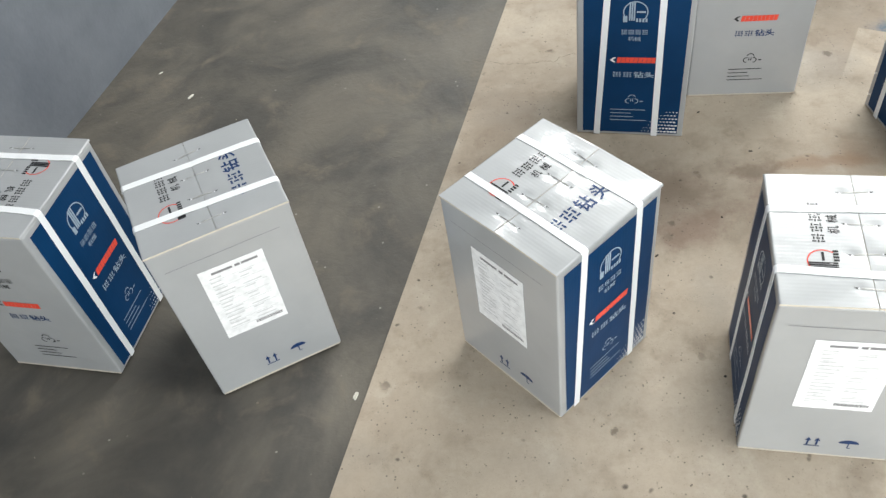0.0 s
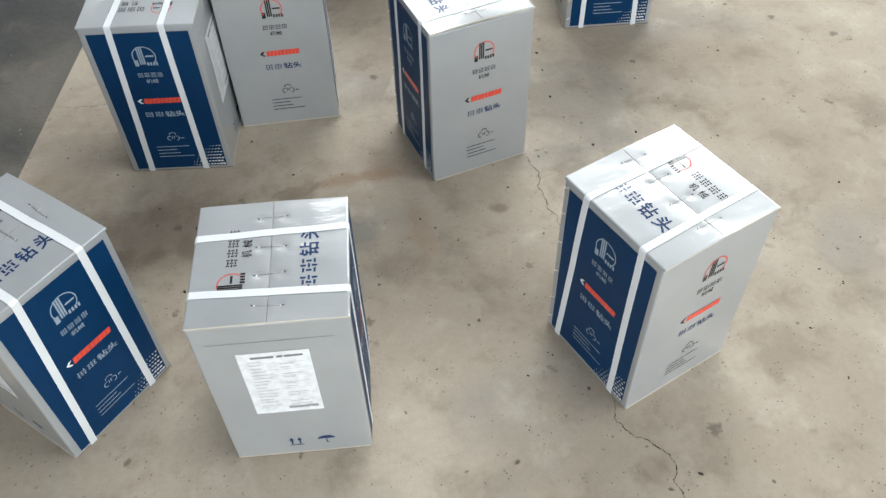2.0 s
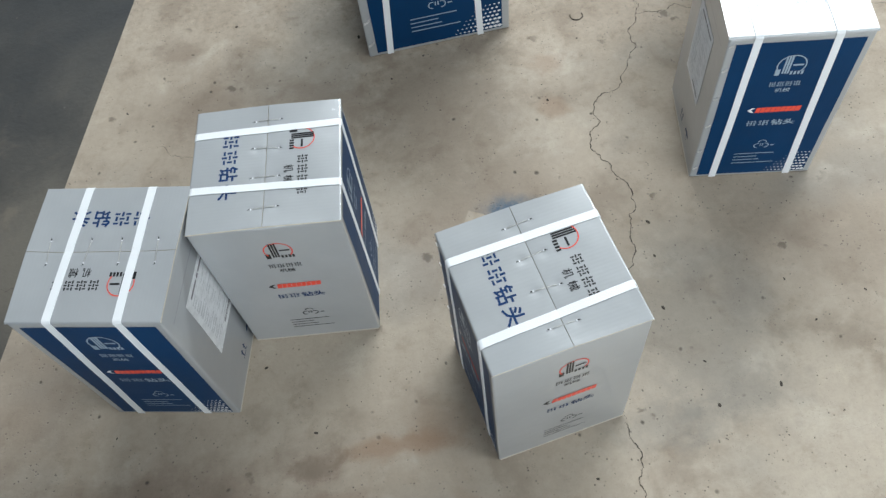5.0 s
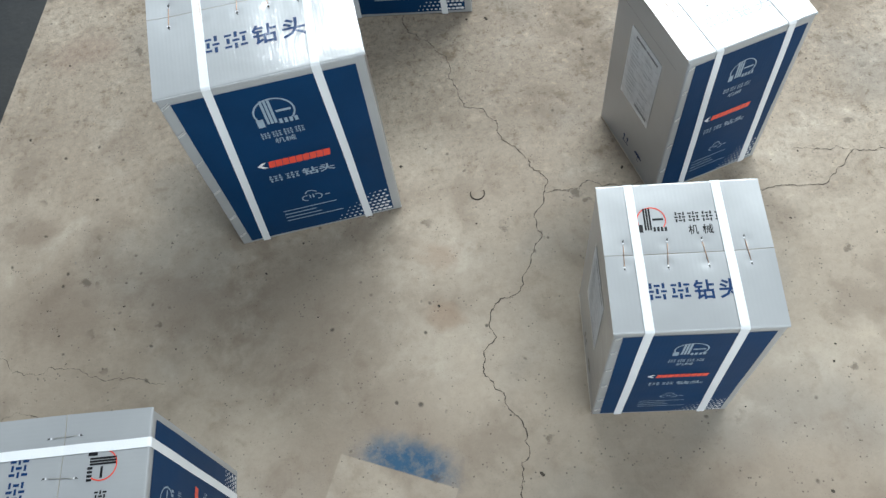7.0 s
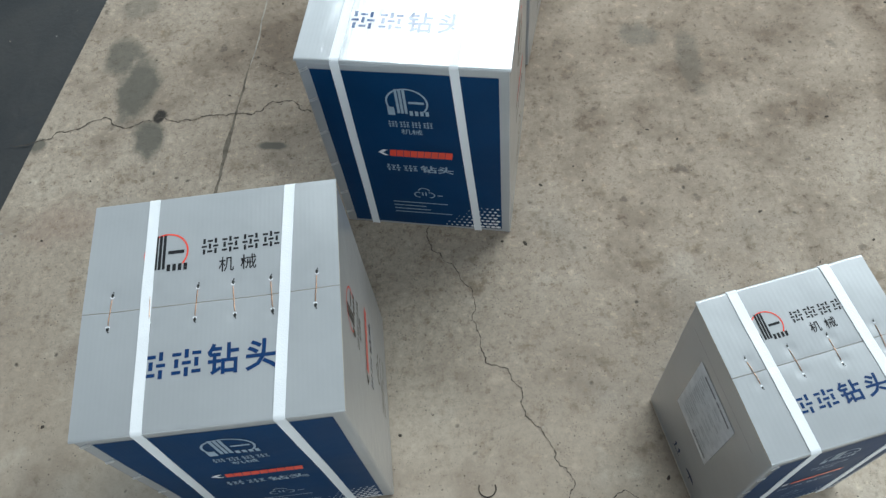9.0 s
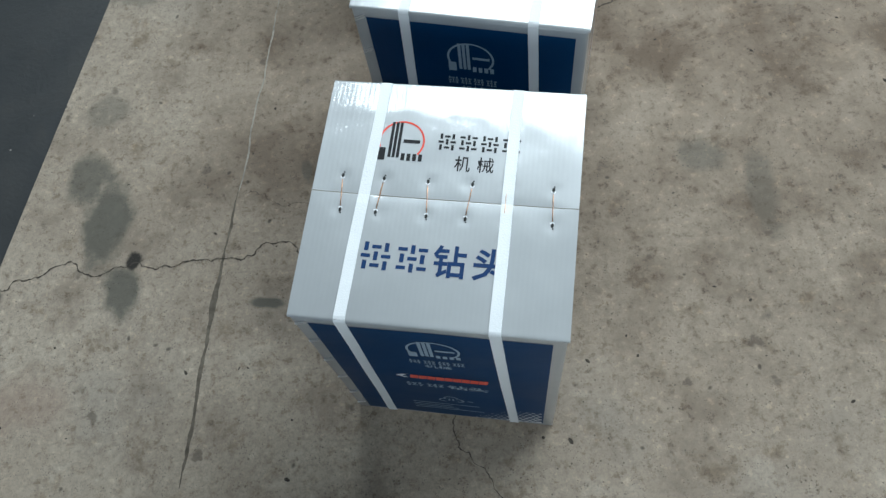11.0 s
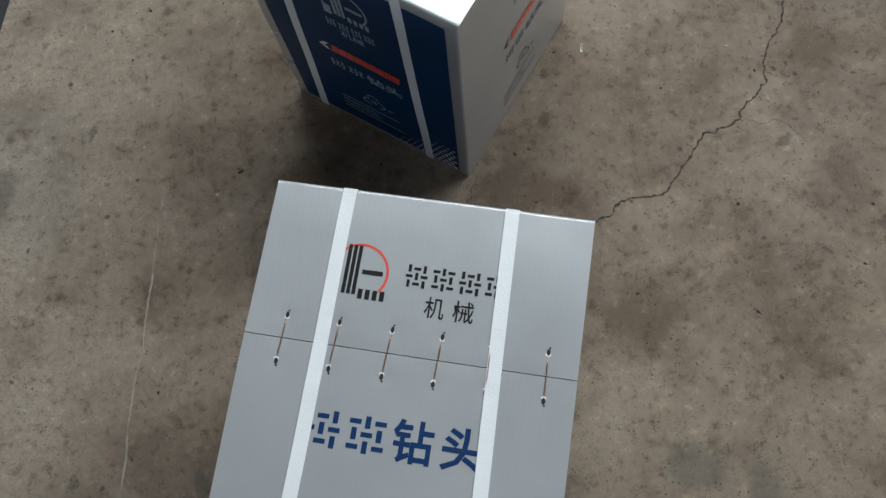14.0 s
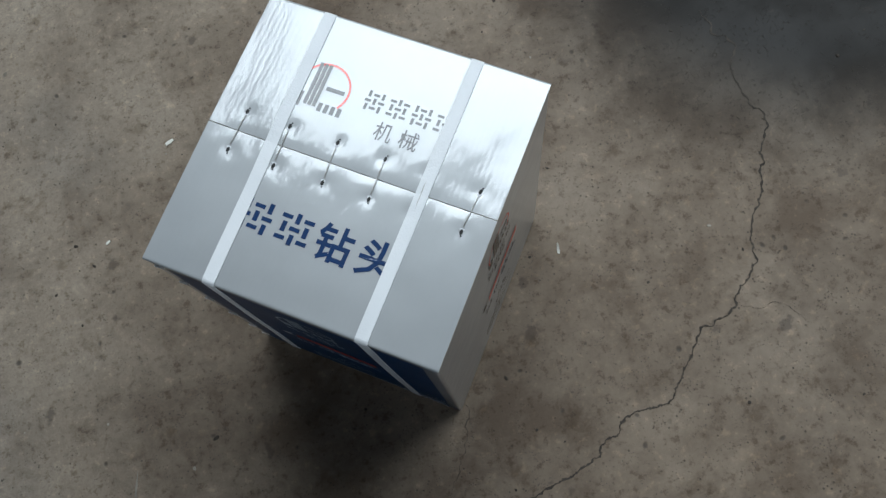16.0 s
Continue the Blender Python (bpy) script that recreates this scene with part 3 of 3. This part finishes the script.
def stick(box, name, shape, face, off, mat, parent, label=""):
    """A printed or glued shape on a face of a box."""
    pts, faces = shape
    ob = mesh_object(name, [box.on(face, a, b, off) for a, b in pts], faces, mat, parent=parent)
    if label:
        tagged(ob, label)
    if name in FINE_PRINT:
        tagged(ob, kind="stuff")
    return ob


def body_mesh(box, parent):
    """The four walls and the floor of the carton, with softened edges, up to just under the flaps."""
    w, d, h, r, n = box.w, box.d, box.h - 0.0042, 0.0045, 12
    t = [0.0, 0.005, 0.010, 0.016, 0.022] + [0.05 + 0.90 * i / n for i in range(n + 1)] + [0.978, 0.984, 0.990, 0.995, 1.0]
    verts, faces, index = [], [], {}

    def vert(p):
        key = tuple(round(c, 6) for c in p)
        if key not in index:
            inner = Vector((max(-w / 2 + r, min(w / 2 - r, p.x)), max(-d / 2 + r, min(d / 2 - r, p.y)), max(r, min(h - r, p.z))))
            out = (p - inner)
            q = inner + out.normalized() * r if out.length > 1e-9 else p
            flat = p.z > 0.004
            nrm = out.normalized() if out.length > 1e-9 else Vector((0, 0, 1))
            if flat and abs(nrm.z) < 0.7:
                q = q + nrm * box.swell(p, False)
            index[key] = len(verts)
            verts.append(q)
        return index[key]

    sides = (
        lambda a, b: Vector((-w / 2 + a * w, -d / 2, b * h)), lambda a, b: Vector((w / 2 - a * w, d / 2, b * h)),
        lambda a, b: Vector((w / 2, -d / 2 + a * d, b * h)), lambda a, b: Vector((-w / 2, d / 2 - a * d, b * h)),
        lambda a, b: Vector((-w / 2 + a * w, -d / 2 + b * d, h)), lambda a, b: Vector((-w / 2 + a * w, d / 2 - b * d, 0)))
    for side in sides:
        for j in range(len(t) - 1):
            for i in range(len(t) - 1):
                faces.append(tuple(vert(side(a, b)) for a, b in ((t[i], t[j]), (t[i + 1], t[j]), (t[i + 1], t[j + 1]), (t[i], t[j + 1]))))
    return mesh_object("body", verts, faces, M_BOARD, True, parent=parent)


def bottom_flap(box, parent):
    """The folded bottom, whose raw cut edge shows along the foot of the two plain sides."""
    x, y = box.w / 2 + 0.0005, box.d / 2 - 0.003
    verts = [(sx * x, sy * y, z) for z in (0.0002, 0.0036) for sx, sy in ((-1, -1), (1, -1), (1, 1), (-1, 1))]
    faces = [(3, 2, 1, 0), (4, 5, 6, 7)] + [(i, (i + 1) % 4, 4 + (i + 1) % 4, 4 + i) for i in range(4)]
    return tagged(mesh_object("bottom_flap", verts, faces, M_EDGE, parent=parent), "raw cream board edge")


def flap_mesh(box, sign, parent):
    """One of the two lid flaps: bent over the front or back edge, cut at the sides and at the middle."""
    nx, over, thick, r = 64, 0.0012, 0.0040, 0.0030
    span = box.d / 2 - 0.0005
    deeps = [0.0, 0.0004, 0.0011, 0.0020, 0.0031, 0.0055] + [0.0055 + (span - 0.0055) * i / 26 for i in range(1, 27)]
    wides = [-0.5, -0.494] + [-0.48 + 0.96 * i / (nx - 4) for i in range(nx - 3)] + [0.494, 0.5]
    top, low = [], []
    for deep in deeps:
        y = sign * (box.d / 2 - deep)
        for u in wides:
            x = u * (box.w + 2 * over)
            p = Vector((max(-box.w / 2, min(box.w / 2, x)), y, box.h))
            z = box.h + box.swell(p, True)
            drop = r - math.sqrt(max(0.0, r * r - (r - deep) ** 2)) if deep < r else 0.0
            top.append((x, y, z - drop))
            low.append((x, y, z - thick))
    row, rows = len(wides), len(deeps)
    verts, faces, slots = top + low, [], []
    size = len(top)

    def face(ids, slot=0):
        faces.append(tuple(ids) if sign < 0 else tuple(reversed(ids)))
        slots.append(slot)
    for j in range(rows - 1):
        for i in range(row - 1):
            a = j * row + i
            face((a, a + 1, a + row + 1, a + row))
            face((size + a + row, size + a + row + 1, size + a + 1, size + a), 1)

    def rim(ids, slot):
        """A cut edge with its own corners, so that it stays crisp."""
        k = len(verts)
        verts.extend(verts[i] for i in ids)
        verts.extend(verts[size + i] for i in ids)
        n = len(ids)
        for i in range(n - 1):
            face((k + i, k + i + 1, k + n + i + 1, k + n + i), slot)
    rim([j * row for j in range(rows)], 1)
    rim([j * row + row - 1 for j in reversed(range(rows))], 1)
    rim([(rows - 1) * row + i for i in range(row)], 1)
    rim(list(reversed(range(row))), 0)
    return mesh_object("top_flap", verts, faces, [M_BOARD, M_EDGE], True, slots, parent)


def strap_mesh(box, u_front, u_back, parent, u_low):
    """A woven band over front, lid and back."""
    wide, thick, lift = 0.0165 if box.w > 0.3 else 0.0150, 0.0009, 0.0016
    path, r = [], 0.006
    d, h = box.d / 2, box.h
    for i in range(17):
        path.append(("front", i / 16 * (h - r), 0))
    for i in range(1, 6):
        path.append(("bend_front", i / 6, 0))
    for i in range(25):
        path.append(("top", -d + r + i / 24 * (2 * d - 2 * r), 0))
    for i in range(1, 6):
        path.append(("bend_back", i / 6, 0))
    for i in range(17):
        path.append(("back", (1 - i / 16) * (h - r), 0))
    verts, faces = [], []
    n = len(path)
    for k, (kind, s, _) in enumerate(path):
        if kind == "front":
            u = u_low + (u_front - u_low) * s / h
        elif kind == "top":
            u = u_front + (u_back - u_front) * (s + d) / (2 * d)
        else:
            u = u_front if kind == "bend_front" else u_back
            if kind == "back":
                u = u_low + (u_back - u_low) * s / h
        mid = u * box.w + 0.0009 * noise.noise(Vector((k * 0.13, box.seed, u * 9)))
        for side in (-0.5, 0.5):
            x = mid + side * wide
            for off in (lift, lift - thick):
                if kind == "front":
                    p = box.on("front", x, s, off)
                elif kind == "back":
                    p = box.on("back", -x, s, off)
                elif kind == "top":
                    p = box.on("top", x, s, off)
                else:
                    sign = -1 if kind == "bend_front" else 1
                    a = radians(90 * (s if sign < 0 else 1 - s))
                    q = r + off
                    p = Vector((x, sign * (d - r + q * math.cos(a)), h - r + q * math.sin(a)))
                verts.append(p)
        if k:
            a = 4 * (k - 1)
            faces += [(a, a + 4, a + 6, a + 2), (a + 1, a + 3, a + 7, a + 5), (a, a + 1, a + 5, a + 4), (a + 2, a + 6, a + 7, a + 3)]
    e = 4 * (n - 1)
    faces += [(0, 2, 3, 1), (e, e + 1, e + 3, e + 2)]
    return mesh_object("strap", verts, faces, M_STRAP, False, None, parent)


def lid_staple(box, u, long, parent, mat):
    """A wire staple across the lid's joint, with the torn holes where its legs enter."""
    x, lean = u * box.w, box.rng.uniform(-0.0025, 0.0025)
    verts, faces, slots, n, size = [], [], [], 10, 1.0 if box.w > 0.3 else 0.55
    r = 0.00075 * (0.5 + size / 2)
    for i in range(n + 1):
        k = -1 + 2 * i / n
        c = box.on("top", x + lean * k, k * long / 2, 0.0)
        c.z = max(c.z, box.h - 0.002) + 0.0011 - 0.0035 * max(0.0, abs(k) - 0.88) / 0.12
        for a in range(5):
            verts.append((c.x + r * math.cos(a * 1.2566), c.y, c.z + r * math.sin(a * 1.2566)))
        if i:
            b = 5 * (i - 1)
            for a in range(5):
                faces.append((b + a, b + (a + 1) % 5, b + 5 + (a + 1) % 5, b + 5 + a))
                slots.append(0)
    for k in (-1, 1):
        b = len(verts)
        reach = long / 2 + 0.0035
        for j in range(8):
            a = 6.2832 * j / 8
            verts.append(box.on("top", x + lean * k + 0.0022 * size * math.cos(a), k * reach + 0.0038 * size * math.sin(a), 0.0009))
        faces.append(tuple(range(b, b + 8)))
        slots.append(1)
        b = len(verts)
        for j in range(7):
            a = 6.2832 * j / 7
            verts.append(box.on("top", x + lean * k + size * (0.0030 + 0.001 * (j % 2)) * math.cos(a), k * (reach - 0.0030) + size * 0.0022 * math.sin(a), 0.0006))
        faces.append(tuple(range(b, b + 7)))
        slots.append(2)
        b = len(verts)
        for j in range(6):
            a = 6.2832 * j / 6
            verts.append(box.on("top", x + lean * k + 0.0012 + 0.0012 * size * math.cos(a), k * (reach + 0.0050 * size) + 0.0012 * size * math.sin(a), 0.0007))
        faces.append(tuple(range(b, b + 6)))
        slots.append(1)
    return mesh_object("staple", verts, faces, [mat, M_HOLE, M_WHITE], True, slots, parent)


def side_staple(box, b, parent):
    """A bright double wire at the carton's glued corner, on the front's margin."""
    x, size = -0.468 * box.w, 1.0 if box.w > 0.3 else 0.6
    verts, faces = [], []
    for off in (-0.0022 * size, 0.0022 * size):
        k = len(verts)
        for s in (-1, 1):
            for e in (-0.0011, 0.0011):
                for lift in (0.0004, 0.0020):
                    verts.append(box.on("front", x + s * 0.0085 * size, b + s * 0.0055 * size + off + e * size, lift))
        for q in ((0, 1, 3, 2), (4, 6, 7, 5), (0, 4, 5, 1), (2, 3, 7, 6), (1, 5, 7, 3), (0, 2, 6, 4)):
            faces.append(tuple(k + i for i in q))
    return mesh_object("staple", verts, faces, M_STEEL, False, None, parent)


def side_print(box, face, parent, cx, dark, span):
    """What is printed on an upright face: mark, name bars, words, red name bar, small print."""
    w, h = box.w if face in ("front", "back") else box.d, box.h
    tone, off = (M_BLACK, 0.0007) if dark else (M_PALE, 0.0013)
    at = lambda s: h * (1 - s)
    c, r = cx * w, 0.105 * w if not dark else 0.098 * w
    stick(box, "emblem_ring", arc(c, at(0.185), r, r * 0.09, -40, 215, 40, 1.0), face, off, M_RED if dark else M_PALE, parent)
    stick(box, "emblem", emblem_bars(c, at(0.185), r), face, off, tone, parent)
    stick(box, "brand_print", bars(c - 0.118 * w, c + 0.118 * w, at(0.303), 0.045 * w * 1.25, 4), face, off, tone, parent)
    stick(box, "lettering", words("机械", c - 0.055 * w, c + 0.055 * w, at(0.344), 0.045 * w), face, off, tone, parent)
    a, b = c - span / 2 * w, c + span / 2 * w
    stick(box, "chevron", chevron(a - 0.01 * w, at(0.478), 0.052 * w, 0.030 * w), face, off, M_BLACK if dark else M_WHITE, parent)
    stick(box, "red_print", red_bar_shape(a + 0.05 * w, b, at(0.478), 0.058 * w), face, off + 0.0002, M_RED, parent)
    mid = a + (b - a) * 0.51
    stick(box, "brand_print", bars(a + 0.01 * w, mid, at(0.573), 0.066 * w, 2), face, off, M_NAVY if dark else M_PALE, parent)
    stick(box, "lettering", words("钻头", mid + 0.008 * w, b, at(0.573), 0.068 * w), face, off, M_NAVY if dark else M_PALE, parent)
    stick(box, "recycling_mark", recycling(c + 0.01 * w, at(0.742), 0.105 * w), face, off, tone if dark else M_PALE, parent)
    lines = [quad(a + 0.01 * w, a + 0.01 * w + f * span * 0.9 * w, at(s) - 0.0035 * w, at(s) + 0.0045 * w) for s, f in ((0.815, 0.92), (0.840, 0.55), (0.865, 0.62), (0.890, 0.98))]
    stick(box, "small_print", joined(*lines), face, off, tone if dark else M_PALE, parent)


def dots(box, face, parent):
    """Rows of dots that grow towards the panel's lower corner."""
    w, h = box.w, box.h
    out = []
    for j in range(7):
        for i in range(12):
            u = 0.428 - i * 0.031 - (j % 2) * 0.0155
            v = 0.034 + j * 0.0235
            size = max(0.0, 1.05 - i * 0.085 - j * 0.10)
            if size > 0.12 and u > 0.10:
                out.append(disc(u * w, v * h, 0.0165 * w * size ** 0.7, 0.0125 * w * size ** 0.7, 6, 0.5))
    stick(box, "dot_pattern", joined(*out), face, 0.0013, M_WHITE, parent)


def paper_label(box, parent):
    """The packing list on the left face: heading, ruled lines, a bar of code."""
    w, h = box.d, box.h
    x0, x1, y1, y0 = -0.25 * w, 0.21 * w, h * 0.81, h * 0.363
    tilt = box.rng.uniform(-0.02, 0.02)
    cx, cy = (x0 + x1) / 2, (y0 + y1) / 2

    def turned(shape):
        return [(cx + (a - cx) - (b - cy) * tilt, cy + (b - cy) + (a - cx) * tilt) for a, b in shape[0]], shape[1]
    sheet = stick(box, "paper_label", turned(quad(x0, x1, y0, y1, 6, 8)), "left", 0.0008, M_PAPER, parent, "white printed packing label")
    W, H = x1 - x0, y1 - y0
    head = [quad(x0 + W * a, x0 + W * b, y1 - H * 0.085, y1 - H * 0.055) for a, b in ((0.18, 0.50), (0.54, 0.62), (0.64, 0.90))]
    stick(box, "label_heading", turned(joined(*head)), "left", 0.0012, M_PRINT, sheet)
    rng, rows = random.Random(4), []
    for k in range(15):
        y = y1 - H * (0.14 + 0.052 * k)
        rows.append(quad(x0 + W * 0.12, x0 + W * (0.14 + rng.uniform(0.12, 0.30)), y, y + H * 0.016))
        if k % 3:
            rows.append(quad(x0 + W * 0.55, x0 + W * (0.58 + rng.uniform(0.1, 0.3)), y, y + H * 0.014))
    for k in range(8):
        y = y1 - H * (0.165 + 0.104 * k)
        rows.append(quad(x0 + W * 0.10, x0 + W * 0.92, y, y + H * 0.005))
    stick(box, "label_text", turned(joined(*rows)), "left", 0.0012, M_FAINT, sheet)
    code = [quad(x0 + W * (0.50 + 0.0155 * k), x0 + W * (0.50 + 0.0155 * k + (0.010 if k % 3 else 0.013)), y0 + H * 0.06, y0 + H * 0.10) for k in range(28)]
    stick(box, "barcode", turned(joined(*code)), "left", 0.0012, M_PRINT, sheet)


def handling_marks(box, parent):
    w, h = box.d, box.h
    s, y = 0.055 * w, h * 0.107
    arrows = [quad(-0.095 * w, 0.005 * w, y - s * 1.05, y - s * 0.88)]
    for x in (-0.075 * w, -0.018 * w):
        arrows.append(quad(x - s * 0.11, x + s * 0.11, y - s * 0.75, y + s * 0.3))
        arrows.append(poly([(x - s * 0.36, y + s * 0.2), (x + s * 0.36, y + s * 0.2), (x, y + s * 0.9)]))
    stick(box, "this_way_up_mark", joined(*arrows), "left", 0.0007, M_NAVY, parent, "printed navy arrows")
    stick(box, "fold_line", quad(-0.42 * w, 0.38 * w, h * 0.880, h * 0.880 + 0.0012, 8, 1), "left", 0.0006, M_PRINT, parent)
    cx = 0.175 * w
    dome = [(cx + s * 1.15 * math.cos(radians(a)), y + s * 0.05 + s * 0.75 * math.sin(radians(a))) for a in range(0, 181, 12)]
    hook = [quad(cx - s * 0.07, cx + s * 0.07, y - s * 0.8, y + s * 0.1), arc(cx + s * 0.16, y - s * 0.8, s * 0.23, s * 0.13, 180, 340, 8)]
    stick(box, "keep_dry_mark", joined(poly(dome), *hook), "left", 0.0007, M_NAVY, parent, "printed navy umbrella")


def top_print(box, parent):
    w, d = box.w, box.d
    c, y, r = -0.19 * w, 0.235 * d, 0.090 * w
    stick(box, "emblem_ring", arc(c, y, r, r * 0.08, -38, 200, 40), "top", 0.0005, M_RED, parent)
    stick(box, "emblem", emblem_bars(c, y, r), "top", 0.0005, M_BLACK, parent)
    stick(box, "brand_print", bars(-0.055 * w, 0.275 * w, 0.245 * d, 0.078 * d, 4), "top", 0.0005, M_BLACK, parent)
    stick(box, "lettering", words("机", 0.025 * w, 0.085 * w, 0.155 * d, 0.066 * d), "top", 0.0005, M_BLACK, parent)
    stick(box, "lettering", words("械", 0.112 * w, 0.175 * w, 0.155 * d, 0.066 * d), "top", 0.0005, M_BLACK, parent)
    stick(box, "brand_print", bars(-0.285 * w, -0.015 * w, -0.245 * d, 0.118 * d, 2), "top", 0.0005, M_NAVY, parent)
    stick(box, "lettering", words("钻", -0.005 * w, 0.115 * w, -0.245 * d, 0.125 * d), "top", 0.0005, M_NAVY, parent)
    stick(box, "lettering", words("头", 0.140 * w, 0.262 * w, -0.245 * d, 0.125 * d), "top", 0.0005, M_NAVY, parent)


def cardboard_box(x, y, turn, size, straps, seed, label):
    box = Box(*size, seed)
    thing = tagged(new("cardboard_box"), label, "box", "strapped shipping boxes on the floor")
    thing.matrix_basis = pose(x, y, 0.0012, 0, 0, turn)
    w, h = box.w, box.h
    body_mesh(box, thing)
    if w < 0.3:
        bottom_flap(box, thing)
    for sign in (-1, 1):
        flap_mesh(box, sign, thing)
    for face in ("front", "back"):
        panel = stick(box, "blue_panel", quad(-0.440 * w, 0.448 * w, 0.020 * h, 0.960 * h, 12, 16), face, 0.0006, M_BLUE, thing, "navy blue printed panel")
        side_print(box, face, panel, 0.0, False, 0.385)
        dots(box, face, panel)
    side_print(box, "right", thing, 0.02, True, 0.36)
    paper_label(box, thing)
    handling_marks(box, thing)
    top_print(box, thing)
    j = lambda s: box.rng.uniform(-s, s)
    strap_mesh(box, straps[0], straps[1], thing, straps[4])
    strap_mesh(box, straps[2], straps[3], thing, straps[5])
    for u in box.staples:
        lid_staple(box, u + j(0.008), (0.125 if w > 0.3 else 0.16) * box.d, thing, M_COPPER if 8 < seed < 14 else M_DULL)
    for v in () if seed < 5 else (0.045, 0.197, 0.380, 0.578, 0.775, 0.918):
        side_staple(box, h * (1 - v), thing)
    return thing


BOXES = (
    (-0.837, 1.169, -101.9, (0.265, 0.268, 0.444), (-0.28, -0.292, 0.23, 0.265, -0.285, 0.3),
     "small grey cardboard box with white straps touching another box"),
    (-0.425, 1.113, 114.4, (0.268, 0.269, 0.438), (-0.25, -0.2, 0.22, 0.25, -0.25, 0.23),
     "small grey strapped cardboard box on the dark floor strip"),
    (0.209, 1.010, 41.8, (0.262, 0.274, 0.437), (-0.25, -0.24, 0.27, 0.26, -0.33, 0.285),
     "small grey and blue strapped cardboard box turned cornerwise on concrete"),
    (0.670, 0.842, 79.6, (0.270, 0.268, 0.434), (-0.29, -0.253, 0.235, 0.212, -0.29, 0.235),
     "small grey strapped cardboard box with a white packing label"),
    (0.493, 1.753, 167.2, (0.264, 0.268, 0.442), (-0.24, -0.225, 0.2, 0.235, -0.235, 0.305),
     "small grey and blue strapped cardboard box pressed beside another box"),
    (0.788, 1.867, -97.1, (0.267, 0.272, 0.442), (-0.29, -0.3, 0.17, 0.2, -0.29, 0.17),
     "small grey strapped cardboard box leaning close beside another box"),
    (1.206, 1.534, -82.0, (0.267, 0.265, 0.447), (-0.27, -0.27, 0.3, 0.26, -0.29, 0.275),
     "small grey strapped cardboard box standing by a floor crack"),
    (1.385, 0.786, -73.5, (0.266, 0.271, 0.445), (-0.26, -0.25, 0.30, 0.28, -0.36, 0.30),
     "small grey strapped cardboard box with dented shiny lid on concrete"),
    (1.185, 2.698, 0.9, (0.381, 0.380, 0.543), (-0.255, -0.253, 0.265, 0.31, -0.351, 0.291),
     "large grey and blue strapped cardboard box with stapled corner"),
    (1.825, 2.043, -10.6, (0.269, 0.271, 0.444), (-0.295, -0.305, 0.25, 0.237, -0.306, 0.309),
     "small grey strapped cardboard box with blue front on concrete"),
    (2.055, 2.549, 10.6, (0.265, 0.257, 0.467), (-0.262, -0.29, 0.305, 0.27, -0.232, 0.369),
     "small grey strapped cardboard box standing on a branching floor crack"),
    (1.528, 3.287, -12.2, (0.374, 0.377, 0.548), (-0.312, -0.287, 0.243, 0.24, -0.323, 0.304),
     "large grey and blue strapped cardboard box with copper lid staples"),
    (1.645, 3.771, -16.2, (0.376, 0.375, 0.551), (-0.27, -0.266, 0.272, 0.248, -0.32, 0.3),
     "large grey strapped cardboard box with glossy lid close behind another"),
    (1.718, 4.448, -37.4, (0.386, 0.385, 0.541), (-0.268, -0.28, 0.252, 0.251, -0.34, 0.28),
     "large grey strapped cardboard box turned aside, glossy dented lid"),
)
for i, (x, y, turn, size, straps, label) in enumerate(BOXES):
    cardboard_box(x, y, turn, size, straps, i + 1, label)

# ---- scraps on the floor ----


def wire_ring(x, y, r, turn):
    verts, faces, n = [], [], 18
    for i in range(n + 1):
        a = radians(turn + 230 * i / n)
        for k in range(5):
            b = 6.2832 * k / 5
            q = r + 0.0013 * math.cos(b)
            verts.append((x + q * math.cos(a), y + q * math.sin(a), 0.0014 + 0.0013 * math.sin(b)))
        if i:
            m = 5 * (i - 1)
            faces += [(m + k, m + (k + 1) % 5, m + 5 + (k + 1) % 5, m + 5 + k) for k in range(5)]
    return tagged(mesh_object("wire_ring", verts, faces, M_CRACK, True), "small dark bent wire lying on the concrete", "wire")


wire_ring(1.559, 2.506, 0.0165, 150)


def scrap(x, y, z, turn, long, wide):
    c, s = math.cos(radians(turn)), math.sin(radians(turn))
    verts = []
    for h in (0.0, 0.0016):
        for a, b in ((-1, -0.8), (0.2, -1), (1, -0.5), (0.9, 0.7), (-0.3, 1), (-1, 0.6)):
            u, v = a * long / 2, b * wide / 2
            verts.append((x + u * c - v * s, y + u * s + v * c, z + h + 0.0004))
    faces = [tuple(reversed(range(6))), tuple(range(6, 12))] + [(i, (i + 1) % 6, 6 + (i + 1) % 6, 6 + i) for i in range(6)]
    return tagged(mesh_object("plastic_scrap", verts, faces, M_CHIP), "thin pale plastic scrap lying on the floor", "scrap")


SCRAPS = (
    (-0.208, 0.910, -0.004, 70, 0.018, 0.006),
    (-0.774, 1.999, -0.004, 60, 0.022, 0.009),
    (2.010, 4.414, 0.000, 75, 0.020, 0.003),
    (2.011, 4.413, 0.000, 80, 0.020, 0.003),
    (1.343, 4.849, 0.000, 20, 0.018, 0.008),
    (-0.210, 0.912, -0.004, 70, 0.016, 0.006),
    (1.188, 4.678, 0.000, 30, 0.010, 0.005),
    (-0.897, 2.139, -0.004, 40, 0.014, 0.004),
)
for x, y, z, turn, long, wide in SCRAPS:
    scrap(x, y, z, turn, long, wide)
